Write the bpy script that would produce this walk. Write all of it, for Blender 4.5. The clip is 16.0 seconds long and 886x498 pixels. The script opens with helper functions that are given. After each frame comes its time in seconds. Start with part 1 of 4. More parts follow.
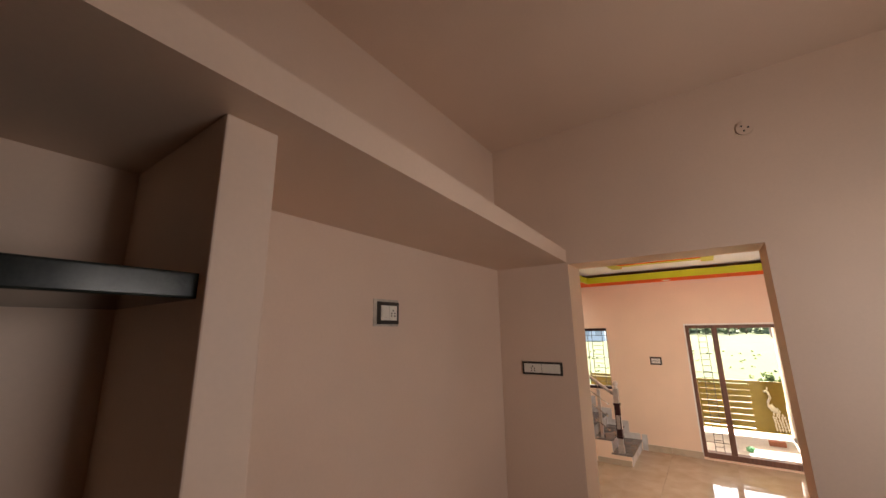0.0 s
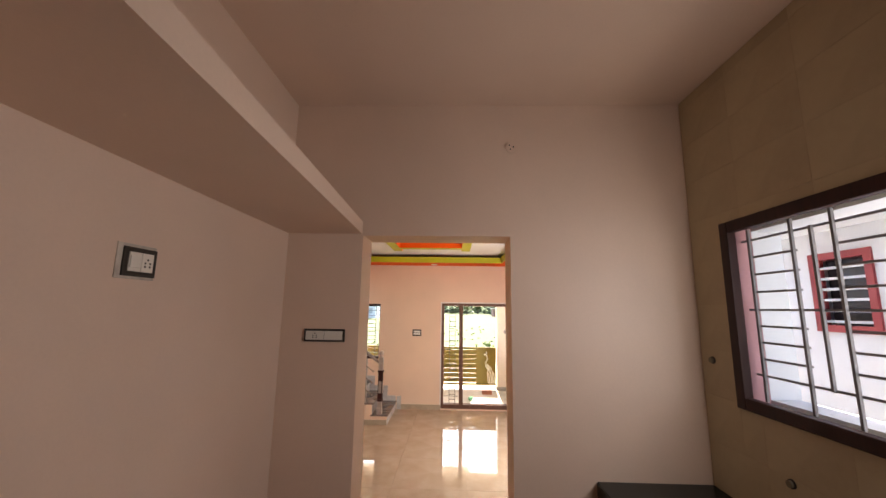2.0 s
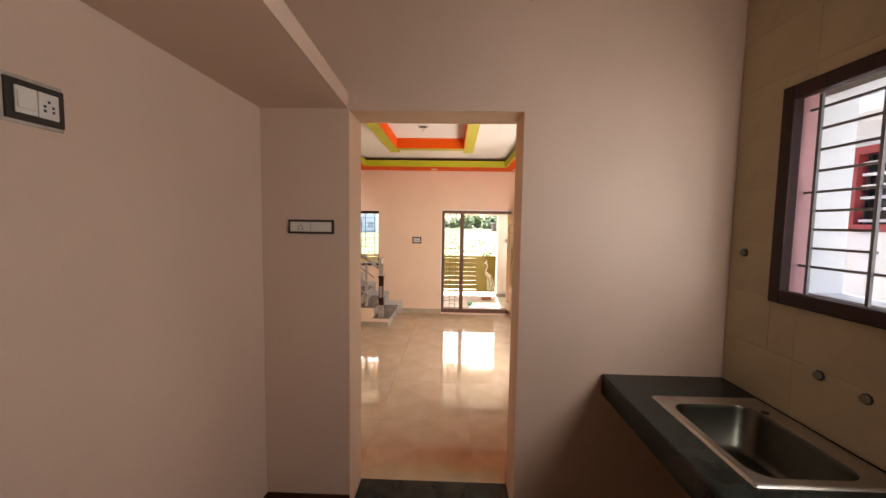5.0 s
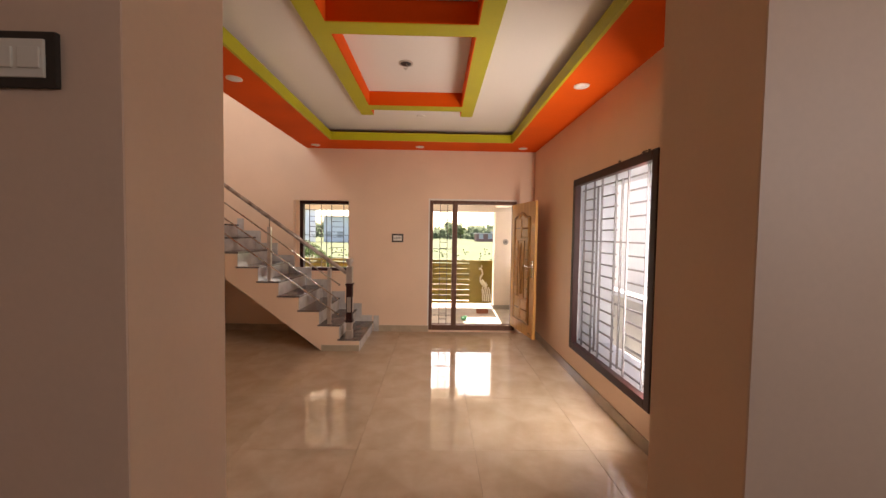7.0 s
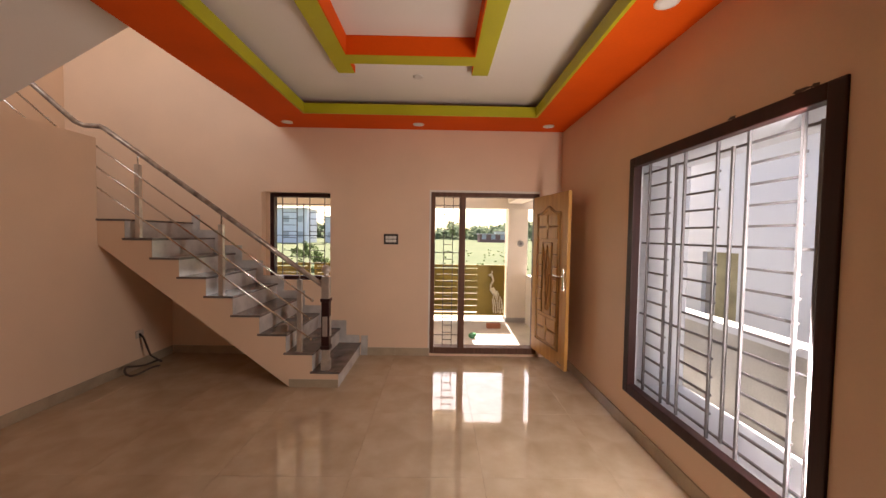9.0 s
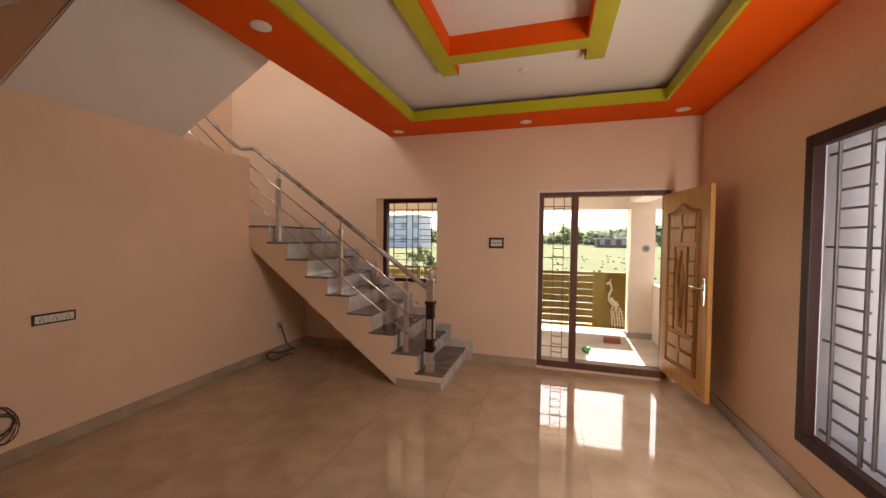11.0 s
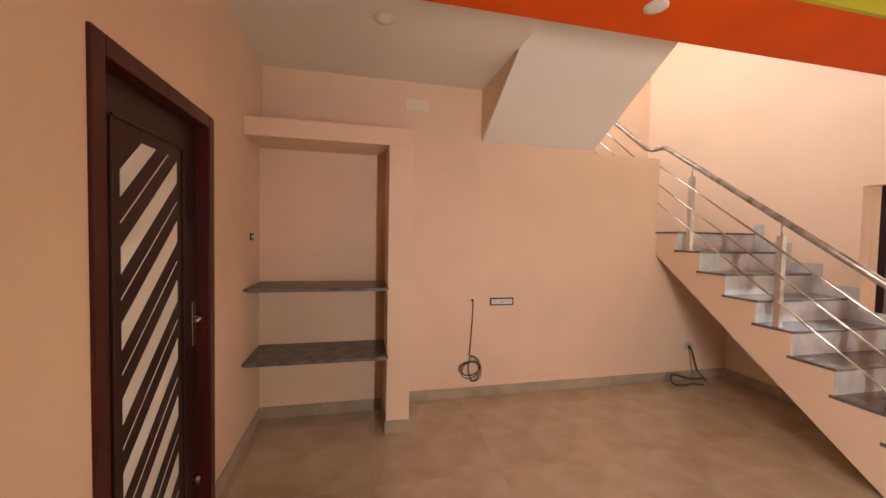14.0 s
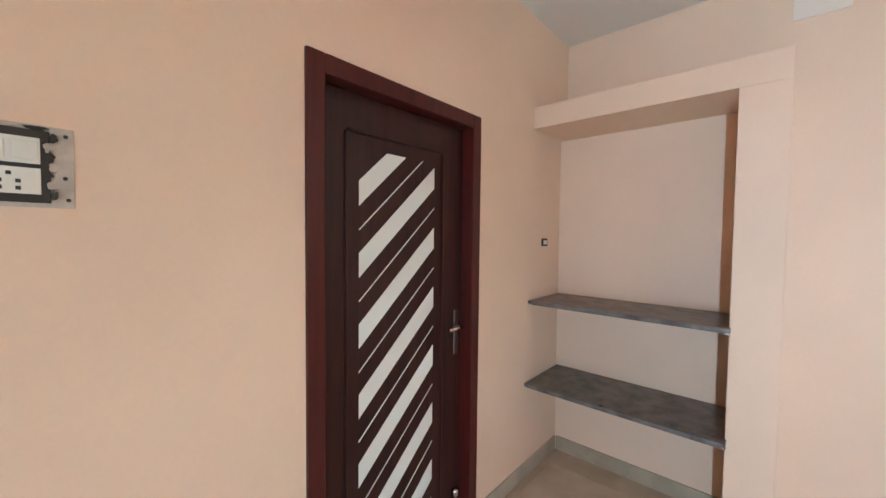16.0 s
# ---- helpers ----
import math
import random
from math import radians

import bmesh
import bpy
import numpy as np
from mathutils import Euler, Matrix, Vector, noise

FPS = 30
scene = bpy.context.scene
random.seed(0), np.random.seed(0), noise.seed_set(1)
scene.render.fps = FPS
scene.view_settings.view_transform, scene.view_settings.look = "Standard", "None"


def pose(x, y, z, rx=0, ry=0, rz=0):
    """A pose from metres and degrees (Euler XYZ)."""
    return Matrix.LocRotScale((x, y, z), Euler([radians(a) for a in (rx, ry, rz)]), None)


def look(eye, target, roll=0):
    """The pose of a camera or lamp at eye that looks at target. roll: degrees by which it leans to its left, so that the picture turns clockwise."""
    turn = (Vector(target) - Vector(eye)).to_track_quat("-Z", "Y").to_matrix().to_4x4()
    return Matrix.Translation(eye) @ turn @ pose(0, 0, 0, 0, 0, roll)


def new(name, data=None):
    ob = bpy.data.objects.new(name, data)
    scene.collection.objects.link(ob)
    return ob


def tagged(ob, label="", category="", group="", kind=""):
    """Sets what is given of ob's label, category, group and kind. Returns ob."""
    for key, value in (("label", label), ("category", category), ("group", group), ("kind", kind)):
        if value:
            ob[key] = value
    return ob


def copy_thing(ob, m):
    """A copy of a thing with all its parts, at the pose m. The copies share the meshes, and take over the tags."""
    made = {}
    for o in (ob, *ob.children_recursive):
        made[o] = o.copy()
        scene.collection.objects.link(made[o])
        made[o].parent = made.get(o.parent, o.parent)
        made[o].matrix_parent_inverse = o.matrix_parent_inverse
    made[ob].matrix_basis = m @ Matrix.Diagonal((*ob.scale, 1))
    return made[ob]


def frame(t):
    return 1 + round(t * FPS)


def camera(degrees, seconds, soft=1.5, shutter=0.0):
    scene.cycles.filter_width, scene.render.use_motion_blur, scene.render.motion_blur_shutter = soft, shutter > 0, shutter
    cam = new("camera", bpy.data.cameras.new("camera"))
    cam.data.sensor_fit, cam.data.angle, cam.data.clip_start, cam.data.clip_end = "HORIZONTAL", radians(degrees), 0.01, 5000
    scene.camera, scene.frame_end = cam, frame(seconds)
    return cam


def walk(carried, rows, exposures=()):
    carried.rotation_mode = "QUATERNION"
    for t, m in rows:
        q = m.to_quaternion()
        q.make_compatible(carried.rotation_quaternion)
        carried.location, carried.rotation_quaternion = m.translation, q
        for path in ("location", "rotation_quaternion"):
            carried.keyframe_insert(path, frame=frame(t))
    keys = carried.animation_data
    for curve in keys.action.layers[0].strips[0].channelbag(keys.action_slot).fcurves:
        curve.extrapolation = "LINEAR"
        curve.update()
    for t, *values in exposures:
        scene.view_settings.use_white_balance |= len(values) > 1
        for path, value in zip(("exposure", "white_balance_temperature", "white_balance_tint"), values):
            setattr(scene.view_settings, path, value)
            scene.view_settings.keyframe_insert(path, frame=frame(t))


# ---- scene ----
cam = camera(100.6, 16.0)
EXPOSURES = [(0, 3.25, 7500, 16), (1, 3.25, 7100, 16), (4.7, 3.45, 7200, 14), (7, 2.8, 7700, 20), (8, 2.55, 7600, 20), (10.5, 2.45, 7500, 20), (11.5, 2.55, 7900, 21), (12.5, 2.7, 8000, 22), (13.3, 3.25, 8000, 23), (14.5, 3.85, 6000, 6), (15, 4.15, 5000, -4), (16, 4.4, 4600, -10)]
PATH = [
    (0, (-0.089, 0.4, 1.941), (-1.209, 2.0, 2.375), -0.8),
    (0.5, (-0.181, 0.351, 1.926), (-0.9, 2.164, 2.368), 0.0),
    (1, (-0.215, 0.337, 1.93), (-0.557, 2.259, 2.366), 0.3),
    (1.5, (-0.172, 0.357, 1.923), (-0.293, 2.308, 2.346), 0.7),
    (2, (-0.165, 0.395, 1.883), (-0.226, 2.368, 2.199), 0.8),
    (2.5, (-0.18, 0.428, 1.833), (-0.236, 2.425, 1.914), 0.9),
    (3, (-0.178, 0.429, 1.798), (-0.232, 2.427, 1.727), 0.9),
    (3.5, (-0.177, 0.421, 1.785), (-0.229, 2.416, 1.642), 0.8),
    (4, (-0.178, 0.443, 1.794), (-0.226, 2.437, 1.636), 0.8),
    (4.5, (-0.191, 0.529, 1.78), (-0.236, 2.523, 1.621), 0.8),
    (4.7, (-0.173, 0.576, 1.769), (-0.233, 2.569, 1.615), 0.9),
    (7, (-0.294, 2.15, 1.47), (-0.257, 4.149, 1.39), 0.9),
    (7.5, (-0.327, 2.509, 1.486), (-0.283, 4.506, 1.4), 0.9),
    (8, (-0.32, 2.82, 1.454), (-0.275, 4.818, 1.375), 0.9),
    (10.3, (-0.278, 3.405, 1.48), (-0.5, 5.392, 1.404), 0.8),
    (11, (-0.259, 3.381, 1.448), (-0.824, 5.299, 1.391), 0.7),
    (11.5, (-0.218, 3.408, 1.439), (-1.071, 5.216, 1.384), 0.5),
    (12, (-0.196, 3.417, 1.443), (-1.307, 5.079, 1.386), 0.5),
    (12.5, (-0.159, 3.43, 1.445), (-1.514, 4.899, 1.387), 0.5),
    (13, (-0.168, 3.486, 1.424), (-1.768, 4.686, 1.373), 0.8),
    (13.5, (-0.221, 3.567, 1.444), (-2.024, 4.431, 1.392), 0.7),
    (14, (-0.271, 3.708, 1.483), (-2.22, 4.154, 1.411), 1.1),
    (14.5, (-0.331, 3.861, 1.46), (-2.329, 3.778, 1.403), 0.9),
    (15, (-0.485, 3.918, 1.466), (-2.398, 3.34, 1.391), 0.9),
    (15.5, (-0.713, 3.977, 1.492), (-2.465, 3.016, 1.419), 0.8),
    (16, (-0.954, 4.04, 1.494), (-2.448, 2.712, 1.415), 0.6),
]
walk(cam, [(t, look(eye, target, roll)) for t, eye, target, roll in PATH], EXPOSURES)
# ---- light ----
world = bpy.data.worlds.new("sky_world")
scene.world = world
world.use_nodes = True
wt = world.node_tree
sky = wt.nodes.new("ShaderNodeTexSky")
sky.sky_type, sky.sun_disc = "NISHITA", False
sky.sun_elevation, sky.sun_rotation = radians(47.3), radians(2.1)
sky.air_density, sky.dust_density = 1.0, 2.5
wt.nodes["Background"].inputs["Strength"].default_value = 0.085
wt.links.new(sky.outputs[0], wt.nodes["Background"].inputs["Color"])
sun = new("sun", bpy.data.lights.new("sun", "SUN"))
sun.data.energy, sun.data.angle, sun.data.color = 3.6, radians(0.6), (1.0, 0.95, 0.86)
sun.matrix_world = look((0.6, 16.6, 18), (0, 0, 0))


def window_lamp(name, eye, target, sx, sy, watts, col):
    ob = new(name, bpy.data.lights.new(name, "AREA"))
    ob.data.shape, ob.data.size, ob.data.size_y, ob.data.energy, ob.data.color = "RECTANGLE", sx, sy, watts, col
    ob.matrix_world = look(eye, target)
    return ob


# Unseen fill lamp, added to brighten the stairwell from an assumed upper opening.
window_lamp("stairwell_window_light", (-3.6, 4.72, 4.3), (-3.2, 7.6, 3.4), 1.3, 1.3, 5.5, (0.86, 0.94, 1.0))
window_lamp("kitchen_window_light", (1.36, 1.12, 1.88), (-0.5, 2.7, 1.6), 0.8, 0.8, 1.6, (0.97, 0.98, 1.0))
window_lamp("living_window_light", (1.18, 4.66, 1.17), (0.48, 5.374, 1.12), 0.08, 1.6, 6.5, (0.97, 0.98, 1.0))

# ---- materials ----
def mat(name, col, rough=0.6, metal=0.0, var=0.06, scale=3.0, fine=60.0, bump=0.02, spec=0.5, detail_dist=0.01, rand=0.0, col2=None):
    """A painted or mineral surface: broad blotches, fine grain, slight relief."""
    m = bpy.data.materials.new(name)
    m.use_nodes = True
    t = m.node_tree
    b = t.nodes["Principled BSDF"]
    b.inputs["Roughness"].default_value, b.inputs["Metallic"].default_value = rough, metal
    b.inputs["Specular IOR Level"].default_value = spec
    co = t.nodes.new("ShaderNodeTexCoord")
    n1 = t.nodes.new("ShaderNodeTexNoise")
    n1.inputs["Scale"].default_value, n1.inputs["Detail"].default_value = scale, 5
    n2 = t.nodes.new("ShaderNodeTexNoise")
    n2.inputs["Scale"].default_value, n2.inputs["Detail"].default_value = fine, 4
    t.links.new(co.outputs["Object"], n1.inputs["Vector"])
    t.links.new(co.outputs["Object"], n2.inputs["Vector"])
    mix = t.nodes.new("ShaderNodeMix")
    mix.data_type = "RGBA"
    c2 = col2 or tuple(min(1, c * (1 - 3.0 * var)) for c in col)
    mix.inputs["A"].default_value, mix.inputs["B"].default_value = (*col, 1), (*c2, 1)
    ramp = t.nodes.new("ShaderNodeMapRange")
    ramp.inputs["From Min"].default_value, ramp.inputs["From Max"].default_value = 0.35, 0.75
    add = t.nodes.new("ShaderNodeMath")
    add.operation = "MULTIPLY_ADD"
    add.inputs[1].default_value, add.inputs[2].default_value = 0.25, -0.12
    t.links.new(n2.outputs["Fac"], add.inputs[0])
    s = t.nodes.new("ShaderNodeMath")
    t.links.new(n1.outputs["Fac"], s.inputs[0])
    t.links.new(add.outputs[0], s.inputs[1])
    last = s
    if rand:
        oi = t.nodes.new("ShaderNodeObjectInfo")
        r = t.nodes.new("ShaderNodeMath")
        r.operation = "MULTIPLY_ADD"
        r.inputs[1].default_value, r.inputs[2].default_value = rand, -rand / 2
        t.links.new(oi.outputs["Random"], r.inputs[0])
        last = t.nodes.new("ShaderNodeMath")
        t.links.new(s.outputs[0], last.inputs[0])
        t.links.new(r.outputs[0], last.inputs[1])
    t.links.new(last.outputs[0], ramp.inputs["Value"])
    t.links.new(ramp.outputs[0], mix.inputs["Factor"])
    t.links.new(mix.outputs["Result"], b.inputs["Base Color"])
    if bump:
        bp = t.nodes.new("ShaderNodeBump")
        bp.inputs["Strength"].default_value, bp.inputs["Distance"].default_value = bump, detail_dist
        t.links.new(n2.outputs["Fac"], bp.inputs["Height"])
        t.links.new(bp.outputs[0], b.inputs["Normal"])
    return m


def wood(name, col, col2, rough=0.35, axis=2, scale=6.0, bump=0.08):
    m = bpy.data.materials.new(name)
    m.use_nodes = True
    t = m.node_tree
    b = t.nodes["Principled BSDF"]
    b.inputs["Roughness"].default_value, b.inputs["Specular IOR Level"].default_value = rough, 0.3
    co = t.nodes.new("ShaderNodeTexCoord")
    mp = t.nodes.new("ShaderNodeMapping")
    sc = [scale * 5] * 3
    sc[axis] = scale * 0.35
    mp.inputs["Scale"].default_value = sc
    n = t.nodes.new("ShaderNodeTexNoise")
    n.inputs["Scale"].default_value, n.inputs["Detail"].default_value, n.inputs["Distortion"].default_value = 1.0, 6, 0.8
    mix = t.nodes.new("ShaderNodeMix")
    mix.data_type = "RGBA"
    mix.inputs["A"].default_value, mix.inputs["B"].default_value = (*col, 1), (*col2, 1)
    ramp = t.nodes.new("ShaderNodeMapRange")
    ramp.inputs["From Min"].default_value, ramp.inputs["From Max"].default_value = 0.3, 0.7
    bp = t.nodes.new("ShaderNodeBump")
    bp.inputs["Strength"].default_value, bp.inputs["Distance"].default_value = bump, 0.004
    t.links.new(co.outputs["Object"], mp.inputs["Vector"])
    t.links.new(mp.outputs[0], n.inputs["Vector"])
    t.links.new(n.outputs["Fac"], ramp.inputs["Value"])
    t.links.new(ramp.outputs[0], mix.inputs["Factor"])
    t.links.new(mix.outputs["Result"], b.inputs["Base Color"])
    t.links.new(n.outputs["Fac"], bp.inputs["Height"])
    t.links.new(bp.outputs[0], b.inputs["Normal"])
    return m


def foliage(name, col):
    """Leaves that scatter light on both sides, varied from leaf to leaf."""
    m = bpy.data.materials.new(name)
    m.use_nodes = True
    t = m.node_tree
    b, out = t.nodes["Principled BSDF"], t.nodes["Material Output"]
    b.inputs["Roughness"].default_value, b.inputs["Specular IOR Level"].default_value = 0.8, 0.15
    geo = t.nodes.new("ShaderNodeNewGeometry")
    mix = t.nodes.new("ShaderNodeMix")
    mix.data_type = "RGBA"
    mix.inputs["A"].default_value, mix.inputs["B"].default_value = (*[c * 0.75 for c in col], 1), (*[c * 1.3 for c in col], 1)
    tr = t.nodes.new("ShaderNodeBsdfTranslucent")
    ms = t.nodes.new("ShaderNodeMixShader")
    ms.inputs[0].default_value = 0.5
    t.links.new(geo.outputs["Random Per Island"], mix.inputs["Factor"])
    t.links.new(mix.outputs["Result"], b.inputs["Base Color"])
    t.links.new(mix.outputs["Result"], tr.inputs["Color"])
    t.links.new(b.outputs[0], ms.inputs[1])
    t.links.new(tr.outputs[0], ms.inputs[2])
    t.links.new(ms.outputs[0], out.inputs["Surface"])
    return m


PEACH = mat("peach_wall_paint", (0.83, 0.60, 0.425), 0.55, var=0.03, scale=1.3, fine=90, bump=0.06, detail_dist=0.004)
KPAINT = mat("kitchen_wall_paint", (0.77, 0.575, 0.45), 0.5, var=0.035, scale=1.1, fine=90, bump=0.05, detail_dist=0.004)
CEIL = mat("white_ceiling_paint", (0.83, 0.765, 0.69), 0.7, var=0.02, scale=0.8, fine=70, bump=0.03, detail_dist=0.004)
ORANGE = mat("orange_ceiling_paint", (0.82, 0.10, 0.005), 0.75, spec=0.2, var=0.05, scale=1.5, bump=0.03, detail_dist=0.004)
GREEN = mat("lime_green_paint", (0.50, 0.45, 0.012), 0.5, var=0.05, scale=2, bump=0.03, detail_dist=0.004)
TILE = mat("polished_beige_tile", (0.56, 0.44, 0.315), 0.035, var=0.09, scale=4.2, fine=12, bump=0.008, spec=1.0, detail_dist=0.02, rand=0.05, col2=(0.44, 0.33, 0.215))
GROUT = mat("tile_joint", (0.33, 0.27, 0.2), 0.7)
SKIRT = mat("beige_grey_skirting_tile", (0.47, 0.37, 0.26), 0.3, var=0.1, scale=5, rand=0.1)
KFLOOR = mat("brown_kitchen_floor_tile", (0.20, 0.09, 0.055), 0.25, var=0.1, scale=4, fine=30, rand=0.1)
KSKIRT = mat("dark_brown_skirting_tile", (0.07, 0.028, 0.018), 0.25, var=0.1, rand=0.1)
GRANITE = mat("black_granite", (0.010, 0.012, 0.011), 0.18, var=0.2, scale=9, fine=160, col2=(0.032, 0.038, 0.034), bump=0.01, spec=0.22)
SLATE = mat("grey_stone_shelf", (0.20, 0.17, 0.15), 0.35, var=0.2, scale=13, fine=70, col2=(0.055, 0.047, 0.045), bump=0.08)
TREAD = mat("dark_stair_granite", (0.20, 0.165, 0.15), 0.1, var=0.2, scale=7, fine=110, col2=(0.07, 0.055, 0.05), bump=0.0)
RISER = mat("pale_grey_marble_riser", (0.62, 0.59, 0.56), 0.1, var=0.15, scale=4, fine=18, col2=(0.36, 0.33, 0.31), bump=0.0)
KTILE = mat("matt_beige_wall_tile", (0.52, 0.435, 0.285), 0.6, var=0.14, scale=2.2, fine=25, bump=0.25, rand=0.12, detail_dist=0.006, col2=(0.43, 0.345, 0.225))
STEEL = mat("stainless_steel", (0.62, 0.58, 0.54), 0.16, 1.0, var=0.03, scale=4, bump=0.0)
WRAPPED = mat("film_wrapped_steel", (0.58, 0.51, 0.45), 0.28, 0.55, var=0.08, scale=14, fine=60, bump=0.06, detail_dist=0.006)
# Sink steel darkened to paint the bowl's shade and dull wall reflection.
BOWLSHADE = mat("shaded_sink_steel", (0.15, 0.145, 0.12), 0.33, 1.0, var=0.08, scale=6, fine=120, bump=0.03)
RAILWOOD = mat("film_wrapped_rail", (0.50, 0.42, 0.36), 0.28, 0.3, var=0.3, scale=11, fine=45, bump=0.08, detail_dist=0.006, col2=(0.15, 0.09, 0.065))
FRAME = wood("dark_brown_window_frame", (0.040, 0.010, 0.008), (0.022, 0.006, 0.005), 0.5)
REDFRAME = wood("maroon_door_frame", (0.085, 0.014, 0.010), (0.055, 0.010, 0.008), 0.32)
LEAFDARK = wood("dark_walnut_leaf", (0.046, 0.014, 0.010), (0.022, 0.007, 0.006), 0.33)
DOORFRAME = wood("dusty_brown_door_frame", (0.17, 0.085, 0.055), (0.11, 0.05, 0.033), 0.5)
TEAK = wood("honey_teak", (0.64, 0.35, 0.11), (0.50, 0.245, 0.07), 0.4, 2, 5.0)
# Darker copy of the teak, painting shade into grooves and carved stems.
TEAKSHADE = wood("shaded_teak", (0.36, 0.185, 0.06), (0.27, 0.13, 0.04), 0.5)
GRILLE = mat("grey_painted_steel_grille", (0.20, 0.19, 0.20), 0.45, var=0.08, scale=10)
DARKGRILLE = mat("dark_painted_steel_grille", (0.09, 0.075, 0.07), 0.4, var=0.08, scale=10)
PLASTIC = mat("white_switch_plastic", (0.80, 0.76, 0.68), 0.25, var=0.02, bump=0.0)
BOXBLACK = mat("black_switch_frame", (0.035, 0.026, 0.02), 0.6, bump=0.05)
METALBOX = mat("plaster_smeared_box", (0.62, 0.53, 0.44), 0.6, 0.0, var=0.15, scale=20)
CABLE = mat("dusty_brown_cable", (0.075, 0.048, 0.036), 0.6, bump=0.0)
# Black of the pipe collars, also painted for the darkness inside holes.
BLACK = mat("black_collar_and_hole_shade", (0.025, 0.018, 0.014), 0.5, bump=0.0)
GATE = mat("olive_gold_gate_paint", (0.26, 0.19, 0.03), 0.35, 0.2, var=0.08, scale=4)
# Bright cream paints the sky light showing through the peacock cutout.
CUTOUTLIGHT = mat("peacock_cutout_light", (0.86, 0.84, 0.70), 0.5, var=0.03)
OUTWHITE = mat("white_outside_wall", (0.62, 0.65, 0.70), 0.8, var=0.03, scale=0.9)
OUTPINK = mat("pale_porch_wall", (0.85, 0.78, 0.70), 0.8, var=0.03)
CEMENT = mat("grey_cement", (0.46, 0.45, 0.43), 0.9, var=0.1, scale=2, bump=0.1)
CEMENTLIGHT = mat("pale_cement_floor", (0.58, 0.55, 0.51), 0.9, var=0.1, scale=2, bump=0.1)
REDPAINT = mat("red_window_paint", (0.26, 0.035, 0.04), 0.6)
PINKPAINT = mat("dusty_pink_reveal", (0.42, 0.22, 0.24), 0.7, var=0.06)
BOARD = mat("olive_board", (0.30, 0.27, 0.16), 0.8, var=0.12, scale=4)
GRASS = mat("dry_green_grass", (0.08, 0.105, 0.055), 1.0, var=0.2, scale=0.12, fine=2.0, bump=0.3, detail_dist=0.2, spec=0.1, col2=(0.105, 0.12, 0.065))
LEAVES = foliage("foliage", (0.085, 0.12, 0.05))
BARK = mat("bark", (0.12, 0.09, 0.06), 0.9, scale=6)
BRICK = mat("red_brick_block", (0.36, 0.14, 0.08), 0.9, scale=12, bump=0.2)
BLUEHOUSE = mat("pale_blue_house", (0.62, 0.66, 0.70), 0.8)
MAROONROOF = mat("brown_tin_shed", (0.22, 0.12, 0.10), 0.8)
# Far panes lightened so their colour carries the distance haze.
FARGLASS = mat("hazed_far_glass", (0.36, 0.39, 0.42), 0.4, bump=0.0)
GLASSDARK = mat("dark_window_opening", (0.03, 0.03, 0.035), 0.2, bump=0.0)
PLASTERWHITE = mat("white_vent_cover", (0.83, 0.70, 0.58), 0.6, var=0.02)
PIPE = mat("dull_pipe_plug", (0.22, 0.20, 0.15), 0.5, 0.3)
SAND = mat("pale_sandy_ground", (0.52, 0.46, 0.38), 0.95, var=0.1, scale=1.5, fine=40, bump=0.2)
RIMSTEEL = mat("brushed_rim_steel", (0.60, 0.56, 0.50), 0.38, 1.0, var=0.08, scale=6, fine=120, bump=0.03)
GREENBAG = mat("green_plastic", (0.08, 0.35, 0.16), 0.5)
FROST = bpy.data.materials.new("frosted_glass")
FROST.use_nodes = True
_b = FROST.node_tree.nodes["Principled BSDF"]
_b.inputs["Base Color"].default_value = (0.80, 0.77, 0.70, 1)
_b.inputs["Roughness"].default_value = 0.25
LAMPGLASS = mat("opal_lamp_disc", (0.82, 0.78, 0.72), 0.3, var=0.01, bump=0.0)


# ---- mesh helpers ----
def box(bm, x0, x1, y0, y1, z0, z1, bevel=0.0):
    r = bmesh.ops.create_cube(bm, size=1.0)
    for v in r["verts"]:
        v.co = Vector(((x0 + x1) / 2 + v.co.x * (x1 - x0), (y0 + y1) / 2 + v.co.y * (y1 - y0), (z0 + z1) / 2 + v.co.z * (z1 - z0)))
    if bevel:
        es = list({e for v in r["verts"] for e in v.link_edges})
        bmesh.ops.bevel(bm, geom=es, offset=bevel, segments=2, affect="EDGES", profile=0.6)
    return bm


def boxes(*rows, bevel=0.0):
    bm = bmesh.new()
    for r in rows:
        box(bm, *r, bevel=bevel)
    return bm


def tube(points, r, seg=8, closed=False, bm=None):
    """A round bar along a run of points."""
    bm = bm or bmesh.new()
    pts = [Vector(p) for p in points]
    rings, up = [], Vector((0.13, 0.21, 0.97)).normalized()
    n = len(pts)
    for i, p in enumerate(pts):
        a = pts[(i - 1) % n] if (closed or i > 0) else p
        b = pts[(i + 1) % n] if (closed or i < n - 1) else p
        d = (b - a).normalized()
        side = d.cross(up)
        side = side.normalized() if side.length > 1e-3 else Vector((1, 0, 0))
        top = side.cross(d)
        rings.append([bm.verts.new(p + (side * math.cos(k * math.tau / seg) + top * math.sin(k * math.tau / seg)) * r) for k in range(seg)])
    m = n if closed else n - 1
    for i in range(m):
        q, s = rings[i], rings[(i + 1) % n]
        for k in range(seg):
            f = bm.faces.new((q[k], q[(k + 1) % seg], s[(k + 1) % seg], s[k]))
            f.smooth = True
    if not closed:
        bm.faces.new(rings[0][::-1])
        bm.faces.new(rings[-1])
    return bm


